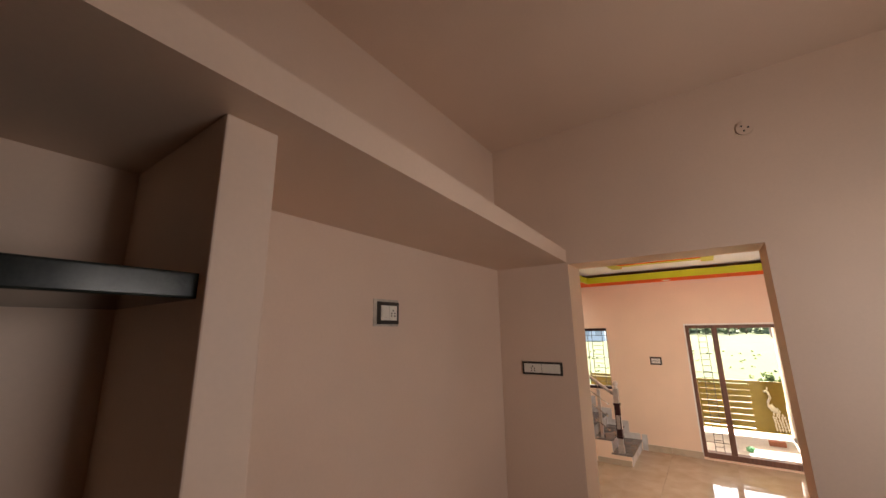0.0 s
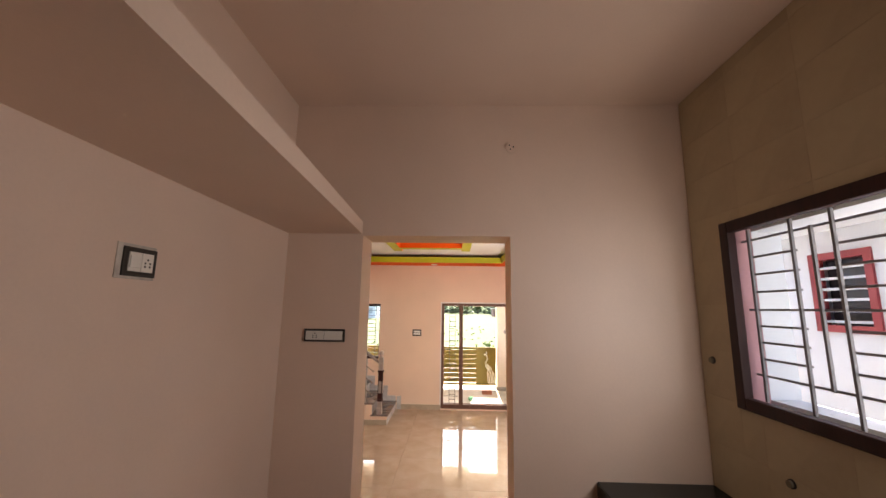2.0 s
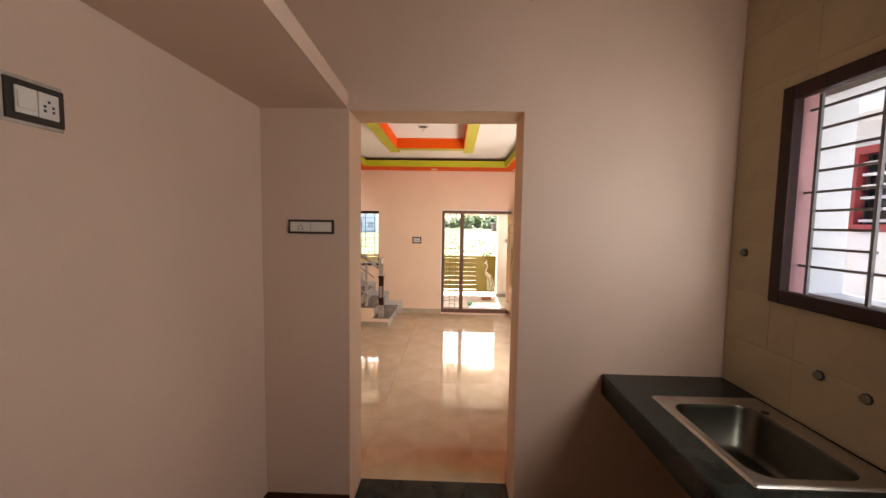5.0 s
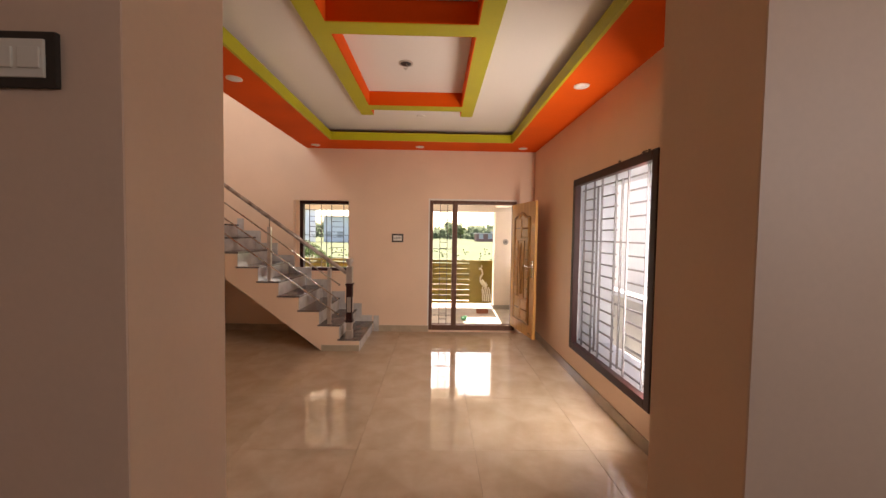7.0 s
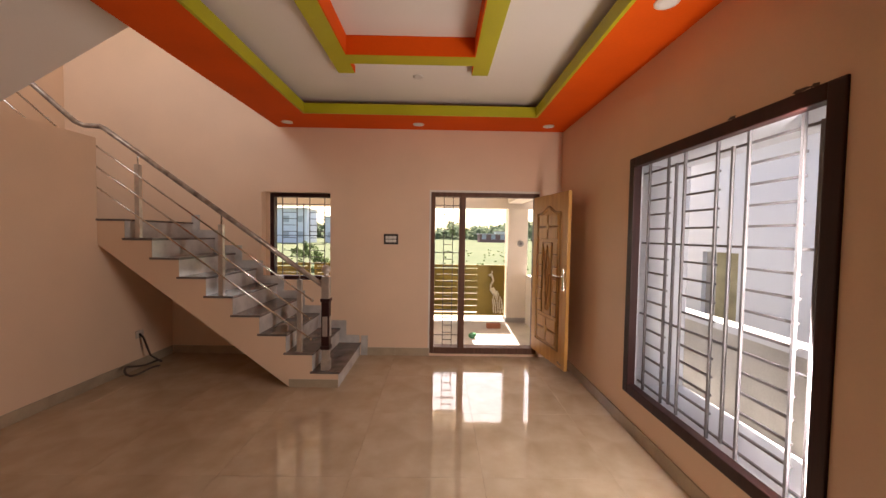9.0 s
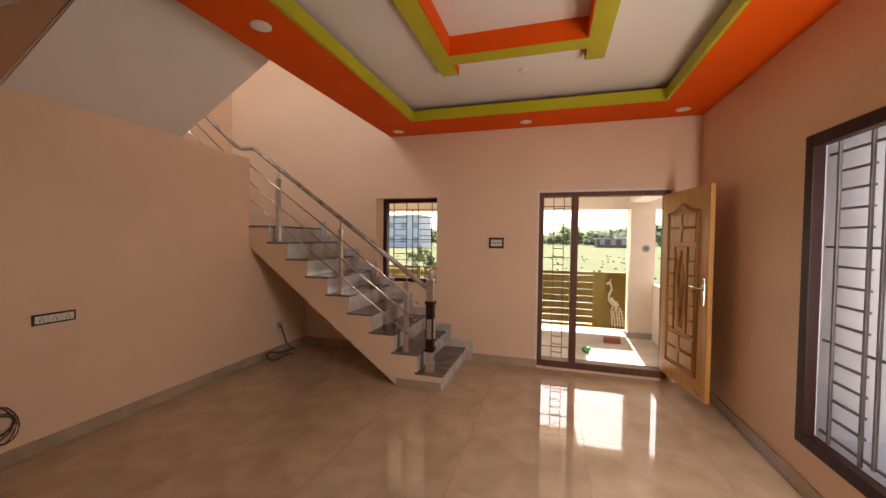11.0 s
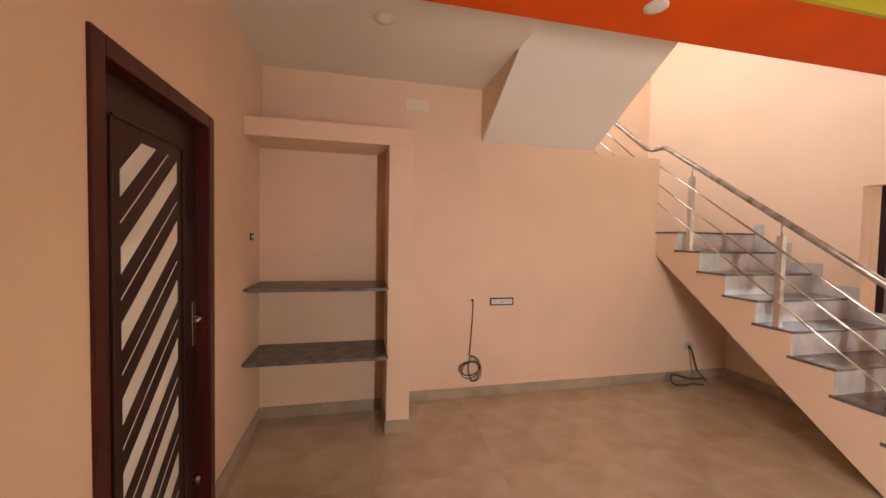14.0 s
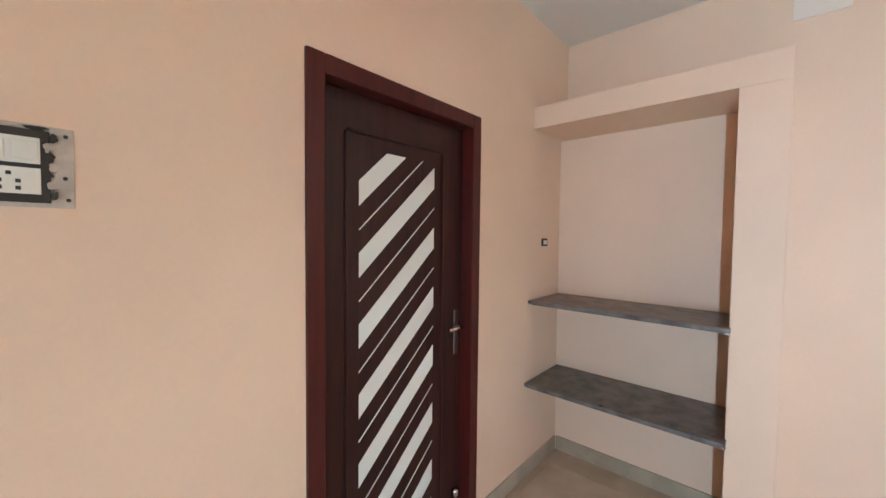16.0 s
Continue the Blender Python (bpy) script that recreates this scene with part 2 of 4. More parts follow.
def turned(profile, cx, cy, seg=20, bm=None):
    """A turned shape round a vertical axis: rows of radius, height."""
    bm = bm or bmesh.new()
    rings = [[bm.verts.new((cx + r * math.cos(k * math.tau / seg), cy + r * math.sin(k * math.tau / seg), z)) for k in range(seg)] for r, z in profile]
    for a, b in zip(rings, rings[1:]):
        for k in range(seg):
            f = bm.faces.new((a[k], a[(k + 1) % seg], b[(k + 1) % seg], b[k]))
            f.smooth = True
    bm.faces.new(rings[0][::-1])
    bm.faces.new(rings[-1])
    return bm


def prism(bm, poly, axis, a, b):
    """Extrude a flat outline (two coordinates) along x, y or z from a to b."""
    def at(p, w):
        return {"x": (w, p[0], p[1]), "y": (p[0], w, p[1]), "z": (p[0], p[1], w)}[axis]
    lo = [bm.verts.new(at(p, a)) for p in poly]
    hi = [bm.verts.new(at(p, b)) for p in poly]
    bm.faces.new(lo[::-1])
    bm.faces.new(hi)
    n = len(poly)
    for i in range(n):
        bm.faces.new((lo[i], lo[(i + 1) % n], hi[(i + 1) % n], hi[i]))
    bmesh.ops.recalc_face_normals(bm, faces=bm.faces[:])
    return bm


def mesh_of(name, bm, material):
    me = bpy.data.meshes.new(name)
    bmesh.ops.recalc_face_normals(bm, faces=bm.faces[:])
    bm.to_mesh(me)
    bm.free()
    me.materials.append(material)
    return me


def part(name, bm, material, parent, label=""):
    ob = new(name, mesh_of(name, bm, material))
    ob.parent = parent
    return tagged(ob, label)


def thing(name, label, category, group="", at=(0, 0, 0), kind=""):
    ob = new(name)
    ob.location = at
    ob.empty_display_size = 0.1
    return tagged(ob, label, category, group, kind)


def setting(name, bm, material, label, category):
    return tagged(new(name, mesh_of(name, bm, material)), label, category, kind="structure")


# ---- the large structure ----
LX0, LX1, LY0, LY1 = -3.475, 1.16, 2.95, 7.64      # living room
KX0, KX1, KY0, KY1, KZ, KH = -1.235, 1.31, -1.5, 2.70, 0.06, 3.235   # kitchen
SOF, TOP, PLAIN = 2.705, 2.86, 2.80

setting("floor_living", boxes((LX0 - 0.3, LX1 + 0.3, LY0 - 0.01, LY1 + 0.2, -0.3, -0.012)), GROUT, "tile bed of the living room floor", "floor")
setting("floor_kitchen", boxes((KX0 - 0.3, KX1 + 0.3, KY0 - 0.3, KY1, -0.3, KZ - 0.006)), GROUT, "mortar bed of the kitchen floor", "floor")

# wall between kitchen and living room, with the open doorway and the bedroom door
BX0, BX1, BH = -2.444, -1.529, 2.07
DX0, DX1, DH = -0.75, 0.19, 2.335
setting("wall_south", boxes((LX0 - 0.25, BX0, KY1, LY0, -0.3, 3.4), (BX0, BX1, KY1, LY0, BH, 3.4), (BX1, DX0, KY1, LY0, -0.3, 3.4),
                            (DX0, DX1, KY1, LY0, DH, 3.4), (DX1, KX1 + 0.23, KY1, LY0, -0.3, 3.4)), PEACH, "peach painted wall with an open doorway", "wall")
setting("wall_kitchen_north", boxes((KX0, DX0, KY1 - 0.004, KY1 - 0.0005, KZ, KH), (DX0, DX1, KY1 - 0.004, KY1 - 0.0005, DH, KH), (DX1, KX1, KY1 - 0.004, KY1 - 0.0005, KZ, KH)), KPAINT, "peach painted plaster round the kitchen doorway", "wall")
setting("wall_kitchen_west", boxes((KX0 - 0.22, KX0, KY0 - 0.22, KY1 - 0.005, -0.3, 3.4)), KPAINT, "peach painted kitchen wall", "wall")
setting("wall_kitchen_south", boxes((KX0, KX1, KY0 - 0.22, KY0, -0.3, 3.4)), KPAINT, "peach painted rear kitchen wall", "wall")
KWY0, KWY1, KWZ0, KWZ1 = 0.62, 2.425, 1.40, 2.36
setting("wall_kitchen_east", boxes((KX1, KX1 + 0.115, KY0 - 0.22, KWY0, -0.3, 3.4), (KX1, KX1 + 0.115, KWY1, KY1 - 0.005, -0.3, 3.4), (KX1, KX1 + 0.115, KWY0, KWY1, -0.3, KWZ0), (KX1, KX1 + 0.115, KWY0, KWY1, KWZ1, 3.4)), KTILE, "unfinished beige wall behind the sink", "wall")
setting("ceiling_kitchen", boxes((KX0 - 0.22, KX1 + 0.23, KY0 - 0.22, KY1, KH, KH + 0.15)), KPAINT, "peach painted kitchen ceiling", "ceiling")

RY0, RY1, RZ0, RZ1 = 4.55, 6.045, 0.283, 2.062
setting("wall_east", boxes((LX1, LX1 + 0.23, LY0, RY0, -0.3, 3.4), (LX1, LX1 + 0.23, RY1, LY1 + 0.23, -0.3, 3.4), (LX1, LX1 + 0.23, RY0, RY1, -0.3, RZ0), (LX1, LX1 + 0.23, RY0, RY1, RZ1, 3.4)), PEACH, "peach painted wall with a tall window", "wall")
WX0, WX1, WZ0, WZ1 = -2.41, -1.595, 0.89, 1.945
FX0, FX1, FZ1 = -0.396, 0.9, 1.972
setting("wall_north", boxes((-4.9, WX0, LY1, LY1 + 0.23, -0.3, 5.6), (WX0, WX1, LY1, LY1 + 0.23, -0.3, WZ0), (WX0, WX1, LY1, LY1 + 0.23, WZ1, 5.6), (WX1, FX0, LY1, LY1 + 0.23, -0.3, 5.6),
                            (FX0, FX1, LY1, LY1 + 0.23, FZ1, 5.6), (FX0, FX1, LY1, LY1 + 0.23, -0.3, 0.03), (FX1, LX1, LY1, LY1 + 0.23, -0.3, 5.6)), PEACH, "peach painted front wall with entrance and window", "wall")
# Unseen white sheet, added to bounce neutral light at the neighbour's wall.
ox = LX1 + 0.2305
setting("wall_east_outside", boxes((ox, ox + 0.012, LY0, RY0, -0.3, 3.4), (ox, ox + 0.012, RY1, LY1 + 0.23, -0.3, 3.4), (ox, ox + 0.012, RY0, RY1, -0.3, RZ0), (ox, ox + 0.012, RY0, RY1, RZ1, 3.4)), OUTWHITE, "added white sheet outside the living room, bouncing neutral light", "wall")
# west wall, its parapet and the low wall under the stairs
w = boxes((LX0 - 0.2, LX0, LY0, 4.785, -0.3, 3.0), (LX0 - 0.12, LX0, 4.785, 5.93, -0.3, 2.34), (LX0 - 0.12, LX0, 5.93, 6.695, -0.3, 2.31), (LX0 - 0.12, LX0, 6.695, LY1, -0.3, 1.36))
setting("wall_west", w, PEACH, "peach painted wall ending in a parapet at the stairs", "wall")
# The high opening in these walls is assumed, to hold the fill lamp.
setting("wall_stairwell", boxes((-4.9, -4.7, 4.2, LY1, 0, 5.6),
                                (-4.7, LX0 - 0.2, 4.585, 4.785, 0, 3.6), (LX0 - 0.2, -2.21, 4.585, 4.785, PLAIN + 0.16, 3.6), (-4.7, -4.3, 4.585, 4.785, 3.6, 5.6), (-4.3, -2.9, 4.585, 4.785, 5.0, 5.6), (-2.9, -2.21, 4.585, 4.785, 3.6, 5.6), (-2.21, -2.0, 4.585, LY1, 3.2, 5.6)), PEACH, "peach painted upper stairwell walls", "wall")
setting("roof_stairwell", boxes((-4.9, -2.0, 4.2, LY1 + 0.23, 5.6, 5.75)), CEIL, "white slab over the stairwell", "ceiling")

# unseen bedroom box behind its closed door, added to block leaking daylight
setting("wall_bedroom", boxes((LX0 - 0.25, LX0 - 0.05, -0.8, KY1, -0.3, 3.0), (LX0 - 0.25, KX0 - 0.22, -1.0, -0.8, -0.3, 3.0)), PEACH, "unseen peach bedroom walls that keep daylight out", "wall")
setting("ceiling_bedroom", boxes((LX0 - 0.25, KX0 - 0.22, -1.0, KY1, 3.0, 3.15)), CEIL, "unseen white bedroom ceiling that keeps daylight out", "ceiling")
setting("floor_bedroom", boxes((LX0 - 0.25, KX0 - 0.30, -1.0, LY0 - 0.012, -0.3, -0.004)), TILE, "polished beige bedroom floor", "floor")

# ceilings: plain bay, main slab with raised cells, orange border, lime lips
c = boxes((LX0, -2.21, LY0, 4.785, PLAIN, PLAIN + 0.15))
cells = ((4.68, 6.05), (3.75, 4.54))
CX0, CX1 = -1.02, -0.043
box(c, -2.18, CX0, LY0, LY1, TOP, TOP + 0.25)
box(c, CX1, LX1, LY0, LY1, TOP, TOP + 0.25)
box(c, CX0, CX1, 6.05, LY1, TOP, TOP + 0.25)
box(c, CX0, CX1, 4.54, 4.68, TOP, TOP + 0.25)
box(c, CX0, CX1, LY0, 3.75, TOP, TOP + 0.25)
for a, b in cells:
    box(c, CX0, CX1, a, b, 2.945, 3.1)
setting("ceiling", c, CEIL, "white stepped ceiling with two raised cells", "ceiling")
IX0, IX1, IY0, IY1 = -1.71, 0.692, 3.45, 7.10
o = boxes((-2.21, IX0, LY0, LY1, SOF, SOF + 0.02), (IX1, LX1, LY0, LY1, SOF, SOF + 0.02), (IX0, IX1, IY1, LY1, SOF, SOF + 0.02), (IX0, IX1, LY0, IY0, SOF, SOF + 0.02))
setting("ceiling_border", o, ORANGE, "flat orange ceiling border with spotlights", "ceiling")
setting("ceiling_edge_board", boxes((-2.21, -2.19, LY0, LY1, SOF + 0.02, 3.2)), CEIL, "white edge of the dropped ceiling", "ceiling")
g = boxes((IX0 - 0.02, IX0 + 0.004, IY0, IY1 + 0.02, SOF - 0.003, SOF + 0.10), (IX1 - 0.004, IX1 + 0.02, IY0, IY1 + 0.02, SOF - 0.003, SOF + 0.10), (IX0 + 0.004, IX1 - 0.004, IY1 - 0.004, IY1 + 0.02, SOF - 0.003, SOF + 0.10), (IX0 + 0.004, IX1 - 0.004, IY0 - 0.02, IY0 + 0.004, SOF - 0.003, SOF + 0.10))
setting("trim_ceiling_lip", g, GREEN, "lime green lip round the ceiling recess", "trim")
f = boxes((-1.155, CX0, 3.45, 6.365, 2.80, TOP - 0.001), (CX1, 0.09, 3.45, 6.365, 2.80, TOP - 0.001), (CX0, CX1, 6.05, 6.19, 2.80, TOP - 0.001), (CX0, CX1, 4.54, 4.68, 2.80, TOP - 0.001), (CX0, CX1, 3.6, 3.75, 2.80, TOP - 0.001))
setting("trim_ceiling_frame", f, GREEN, "lime green ladder-shaped ceiling frame", "trim")
oc = bmesh.new()
for a, b in cells:
    for r in ((CX0, CX0 + 0.008, a, b), (CX1 - 0.008, CX1, a, b), (CX0 + 0.008, CX1 - 0.008, a, a + 0.008), (CX0 + 0.008, CX1 - 0.008, b - 0.008, b)):
        box(oc, *r, 2.803, 2.944)
setting("trim_cell_sides", oc, ORANGE, "orange sides of the raised ceiling cells", "trim")
setting("trim_beam_ends", boxes((-1.0205, -1.0165, 6.195, 6.364, 2.803, TOP - 0.002), (-0.0465, -0.0425, 6.195, 6.364, 2.803, TOP - 0.002)), ORANGE, "orange inner faces of the beam ends", "trim")

# kitchen doorway threshold
setting("threshold", boxes((DX0 + 0.002, DX1 - 0.002, KY1 - 0.01, LY0 + 0.005, -0.01, KZ + 0.012), bevel=0.004), GRANITE, "dark granite threshold in the kitchen doorway", "threshold")
# kitchen loft slab, pier and recess
setting("kitchen_loft", prism(bmesh.new(), [(KX0, KY1 - 0.005), (-0.755, KY1 - 0.005), (-0.675, 0.785), (-0.65, 0.0), (-0.65, KY0), (KX0, KY0)], "z", 2.345, 2.425), KPAINT, "peach painted concrete loft slab", "loft")
setting("kitchen_pier", boxes((KX0, -0.769, 0.675, 0.778, KZ, 2.345), bevel=0.004), KPAINT, "peach painted thin pier under the loft", "pier")
# built-in niche in the living room
setting("niche_pier", boxes((LX0, -2.99, 3.918, 4.09, 0.0, 2.135), bevel=0.004), PEACH, "peach painted pier beside the wall niche", "pier")
setting("niche_lintel", boxes((LX0, -2.99, LY0, 4.09, 2.135, 2.262), bevel=0.004), PEACH, "peach painted lintel over the wall niche", "lintel")
setting("niche_back", boxes((LX0, LX0 + 0.09, LY0, 3.918, 0, 2.135)), PEACH, "peach painted back of the wall niche", "wall")

# ---- stairs ----
SY0, SX, TR, RS, ST = 6.69, -1.240, 0.2485, 0.1768, 0.152
stairs = thing("staircase", "concrete staircase with dark granite treads and pale marble risers", "staircase")
n, x0_s = 9, SX
prof = [(SX + 0.005, 0.0)]
for k in range(n):
    z, x = ST + k * RS - 0.02, SX + 0.005 - k * TR
    prof += [(x, z), (x - TR if k < n - 1 else -4.7, z)]
prof += [(-4.7, 1.33), (LX0, 1.33), (-1.70, 0.0)]
part("stringer", prism(bmesh.new(), prof, "y", SY0, LY1), PEACH, stairs, "peach painted stair soffit and side")
for k in range(n):
    z, x = ST + k * RS, SX - k * TR
    x1 = x - TR - 0.012 if k < n - 1 else -4.69
    part("tread", boxes((x1, x + 0.022, SY0 - 0.012, LY1, z - 0.02, z), bevel=0.003), TREAD, stairs)
    part("riser", boxes((x - 0.006, x + 0.008, SY0 + 0.001, LY1, max(z - RS, 0), z - 0.021)), RISER, stairs)
    if k < n - 1:
        part("wall_skirting", boxes((x - TR + 0.09, x, LY1 - 0.012, LY1 - 0.0005, z, z + 0.09), (x - TR, x - TR + 0.09, LY1 - 0.012, LY1 - 0.0005, z, z + RS + 0.09)), RISER, stairs)
part("wall_skirting", boxes((x0_s + 0.023, x0_s + 0.10, LY1 - 0.012, LY1 - 0.0005, 0.0, ST + 0.085)), RISER, stairs)
part("base_skirting", boxes((-1.70, SX + 0.004, SY0 - 0.008, SY0 - 0.0005, 0, 0.075)), SKIRT, stairs)
# upper flight, its sloping underside over the west wall
up = thing("upper_flight", "white painted underside of the upper stair flight", "staircase")
sl = 0.59
part("waist_slab", prism(bmesh.new(), [(-3.9, 2.345 - 0.425 * sl), (-2.215, 2.345 + 1.26 * sl), (-2.215, 2.60 + 1.26 * sl), (-3.9, 2.60 - 0.425 * sl)], "y", 4.787, 5.93), CEIL, up)
for k in range(6):
    x = -3.8 + k * 0.25
    part("step", boxes((x, x + 0.26, 4.79, 5.92, 2.345 + (x + 0.26 - LX0) * sl + 0.03, 2.50 + k * 0.177)), RISER, up)
part("side_face", prism(bmesh.new(), [(LX0, 2.36), (-2.70, 2.36 + 0.775 * sl), (-2.70, PLAIN + 0.001), (LX0, PLAIN + 0.001)], "y", 4.775, 4.786), PEACH, up, "peach painted side of the stair slab")

# railing of the lower flight
railing = thing("stair_railing", "stainless steel stair railing with three rods and wrapped handrail", "railing")
RYC = 6.74
for x, zb, zt in ((-3.13, 1.40, 2.08), (-2.357, 0.865, 1.53), (-1.618, 0.335, 1.02)):
    b = part("baluster", boxes((x - 0.021, x + 0.021, RYC - 0.021, RYC + 0.021, zb - 0.02, zt), bevel=0.004), WRAPPED, railing)
    part("base_plate", boxes((x - 0.035, x + 0.035, RYC - 0.035, RYC + 0.035, zb - 0.025, zb - 0.005), bevel=0.003), STEEL, b)
    part("rail_pin", tube([(x, RYC, zt), (x, RYC, zt + 0.10)], 0.006), STEEL, b)
part("handrail", tube([(-1.40, RYC, 0.965), (-3.43, RYC, 2.405), (-3.47, RYC, 2.425), (-3.62, RYC, 2.432), (-3.68, RYC - 0.03, 2.46), (-4.02, RYC - 0.45, 3.0)], 0.023, 12), RAILWOOD, railing, "film-wrapped round steel handrail")
for dz, xe in ((0.195, -1.49), (0.385, -1.51), (0.575, -1.50)):
    k = (2.41 - 0.985) / (3.455 - 1.44)
    zx = lambda x: 0.985 - dz + (-1.44 - x) * k
    rod = part("rod", tube([(xe, RYC - 0.03, zx(xe)), (-3.50, RYC - 0.03, zx(-3.50)), (-3.54, RYC - 0.03, zx(-3.50) + 0.005)], 0.0075), STEEL, railing)
    part("rod_end", turned([(0.006, zx(xe) - 0.014), (0.014, zx(xe) - 0.008), (0.014, zx(xe) + 0.008), (0.006, zx(xe) + 0.014)], xe, RYC - 0.03, 10), STEEL, rod)
for k in range(3):
    d = 0.16 + 0.16 * k
    part("rod", tube([(-3.66, RYC - 0.05, 2.42 - d), (-4.0, RYC - 0.45, 2.96 - d)], 0.0075), STEEL, railing)
newel = thing("newel_post", "square steel and dark carved newel post on the bottom step", "newel post", at=(-1.368, 6.745, ST))
def newel_block(z0, z1, h, m, label=""):
    return part("post_section", boxes((-h, h, -h, h, z0, z1), bevel=0.006), m, newel, label)
newel_block(0, 0.10, 0.040, WRAPPED, "chrome square foot")
newel_block(0.10, 0.20, 0.033, WRAPPED)
newel_block(0.20, 0.235, 0.044, FRAME)
body = newel_block(0.235, 0.66, 0.037, FRAME, "dark wood-look middle section")
part("carved_plate", boxes((-0.024, 0.024, -0.043, -0.037, 0.33, 0.52), bevel=0.002), WRAPPED, body, "etched steel plate")
part("carved_plate", boxes((0.037, 0.043, -0.024, 0.024, 0.33, 0.52), bevel=0.002), WRAPPED, body, "etched steel plate")
newel_block(0.66, 0.69, 0.046, FRAME)
newel_block(0.69, 0.90, 0.036, WRAPPED, "chrome square head")
part("ball_finial", turned([(0.02, 0.90), (0.03, 0.912), (0.02, 0.925), (0.036, 0.945), (0.044, 0.968), (0.036, 0.992), (0.014, 1.008)], 0, 0), WRAPPED, newel, "chrome ball finial")


# ---- windows ----
def frame_parts(parent, plane, w0, u0, u1, z0, z1, width, depth, m, name="window_frame", bottom=True):
    """Four frame members in the plane x = w0 or y = w0, reaching depth outwards."""
    rows = [(u0, u0 + width, z0, z1), (u1 - width, u1, z0, z1), (u0 + width, u1 - width, z1 - width, z1)]
    if bottom:
        rows.append((u0 + width, u1 - width, z0, z0 + width))
    for a, b, c0, c1 in rows:
        r = (w0, w0 + depth, a, b, c0, c1) if plane == "x" else (a, b, w0, w0 + depth, c0, c1)
        part(name, boxes(r, bevel=0.006), m, parent)


def bar(parent, plane, w, u, v, m, r=0.006):
    """A square grille bar from (u0, z0) to (u1, z1)."""
    (a, c0), (b, c1) = u, v
    u0, u1, z0, z1 = min(a, b) - r, max(a, b) + r, min(c0, c1) - r, max(c0, c1) + r
    row = (w - r, w + r, u0, u1, z0, z1) if plane == "x" else (u0, u1, w - r, w + r, z0, z1)
    part("grille_bar", boxes(row), m, parent)


win = thing("window_1", "tall dark brown framed window with grey steel grille", "window", kind="structure")
frame_parts(win, "x", LX1 - 0.012, RY0, RY1, RZ0, RZ1, 0.07, 0.06, FRAME)
gx = LX1 + 0.06
vs = [5.89, 5.675, 5.593, 5.51, 5.245, 5.14, 5.042, 4.77, 4.69, 4.64]
hz = [RZ0 + 0.10, RZ0 + 0.617, RZ0 + 1.144, RZ1 - 0.122]
for i, y in enumerate(vs):
    short = i in (2, 5, 8)
    bar(win, "x", gx, (y, hz[0] if short else RZ0 + 0.07), (y, hz[3] if short else RZ1 - 0.07), GRILLE, 0.007)
for z in hz:
    bar(win, "x", gx + 0.012, (RY0 + 0.07, z), (RY1 - 0.07, z), GRILLE, 0.006)
for a, b in ((5.89, 5.675), (5.51, 5.245), (5.042, 4.77)):
    for z0, z1, nn in ((hz[0], hz[1], 4), (hz[1], hz[2], 4), (hz[2], hz[3], 4)):
        for k in range(1, nn + 1):
            z = z0 + (z1 - z0) * k / (nn + 1)
            bar(win, "x", gx + 0.012, (a, z), (b, z), GRILLE, 0.006)
BX = 1.58    # outer edge of the projecting window boxes
part("window_sill", boxes((LX1 + 0.049, BX, RY0 + 0.001, RY1 - 0.001, RZ0 + 0.001, RZ0 + 0.06)), OUTWHITE, win, "white plastered sill of the window box")
part("box_side", boxes((LX1 + 0.049, BX, RY1 - 0.062, RY1 - 0.001, RZ0 + 0.061, RZ1 - 0.061)), OUTWHITE, win, "white plastered side of the window box")
part("box_side", boxes((LX1 + 0.243, BX, RY0 + 0.001, RY0 + 0.062, RZ0 + 0.061, RZ1 - 0.061)), OUTWHITE, win)
part("box_top", boxes((LX1 + 0.049, BX, RY0 + 0.001, RY1 - 0.001, RZ1 - 0.06, RZ1 - 0.001)), OUTWHITE, win)

win2 = thing("window_2", "small dark brown framed window with dark steel grille by the stairs", "window", kind="structure")
WXF = -2.335
frame_parts(win2, "y", LY1 + 0.10, WXF - 0.02, WX1 + 0.02, WZ0, WZ1, 0.05, 0.09, FRAME)
part("reveal", boxes((WX0, WXF - 0.02, LY1 + 0.10, LY1 + 0.19, WZ0, WZ1)), PEACH, win2)
gy = LY1 + 0.15
x0, x1 = WXF + 0.03, WX1 - 0.03
ww = x1 - x0
for fr, short in ((0.12, 0), (0.38, 0), (0.50, 1), (0.61, 0), (0.88, 0)):
    bar(win2, "y", gy, (x0 + ww * fr, WZ0 + (0.12 if short else 0.05)), (x0 + ww * fr, WZ1 - (0.13 if short else 0.05)), DARKGRILLE, 0.005)
for z in (WZ0 + 0.12, WZ0 + 0.54, WZ1 - 0.13):
    bar(win2, "y", gy + 0.01, (x0, z), (x1, z), DARKGRILLE, 0.004)
for a, b in ((0.12, 0.38), (0.61, 0.88)):
    for k in range(9):
        z = WZ0 + 0.20 + k * 0.078
        bar(win2, "y", gy + 0.01, (x0 + ww * a, z), (x0 + ww * b, z), DARKGRILLE, 0.004)

win3 = thing("window_3", "dark brown framed kitchen window with grey steel grille", "window", kind="structure")
frame_parts(win3, "x", KX1 - 0.02, KWY0, KWY1, KWZ0, KWZ1, 0.06, 0.045, FRAME)
gx = KX1 + 0.05
for y, short in ((2.315, 0), (2.075, 0), (1.982, 1), (1.89, 0), (1.65, 0), (1.557, 1), (1.465, 0), (1.225, 0), (1.13, 1), (1.04, 0), (0.80, 0)):
    bar(win3, "x", gx, (y, KWZ0 + (0.175 if short else 0.06)), (y, KWZ1 - (0.11 if short else 0.06)), GRILLE, 0.006)
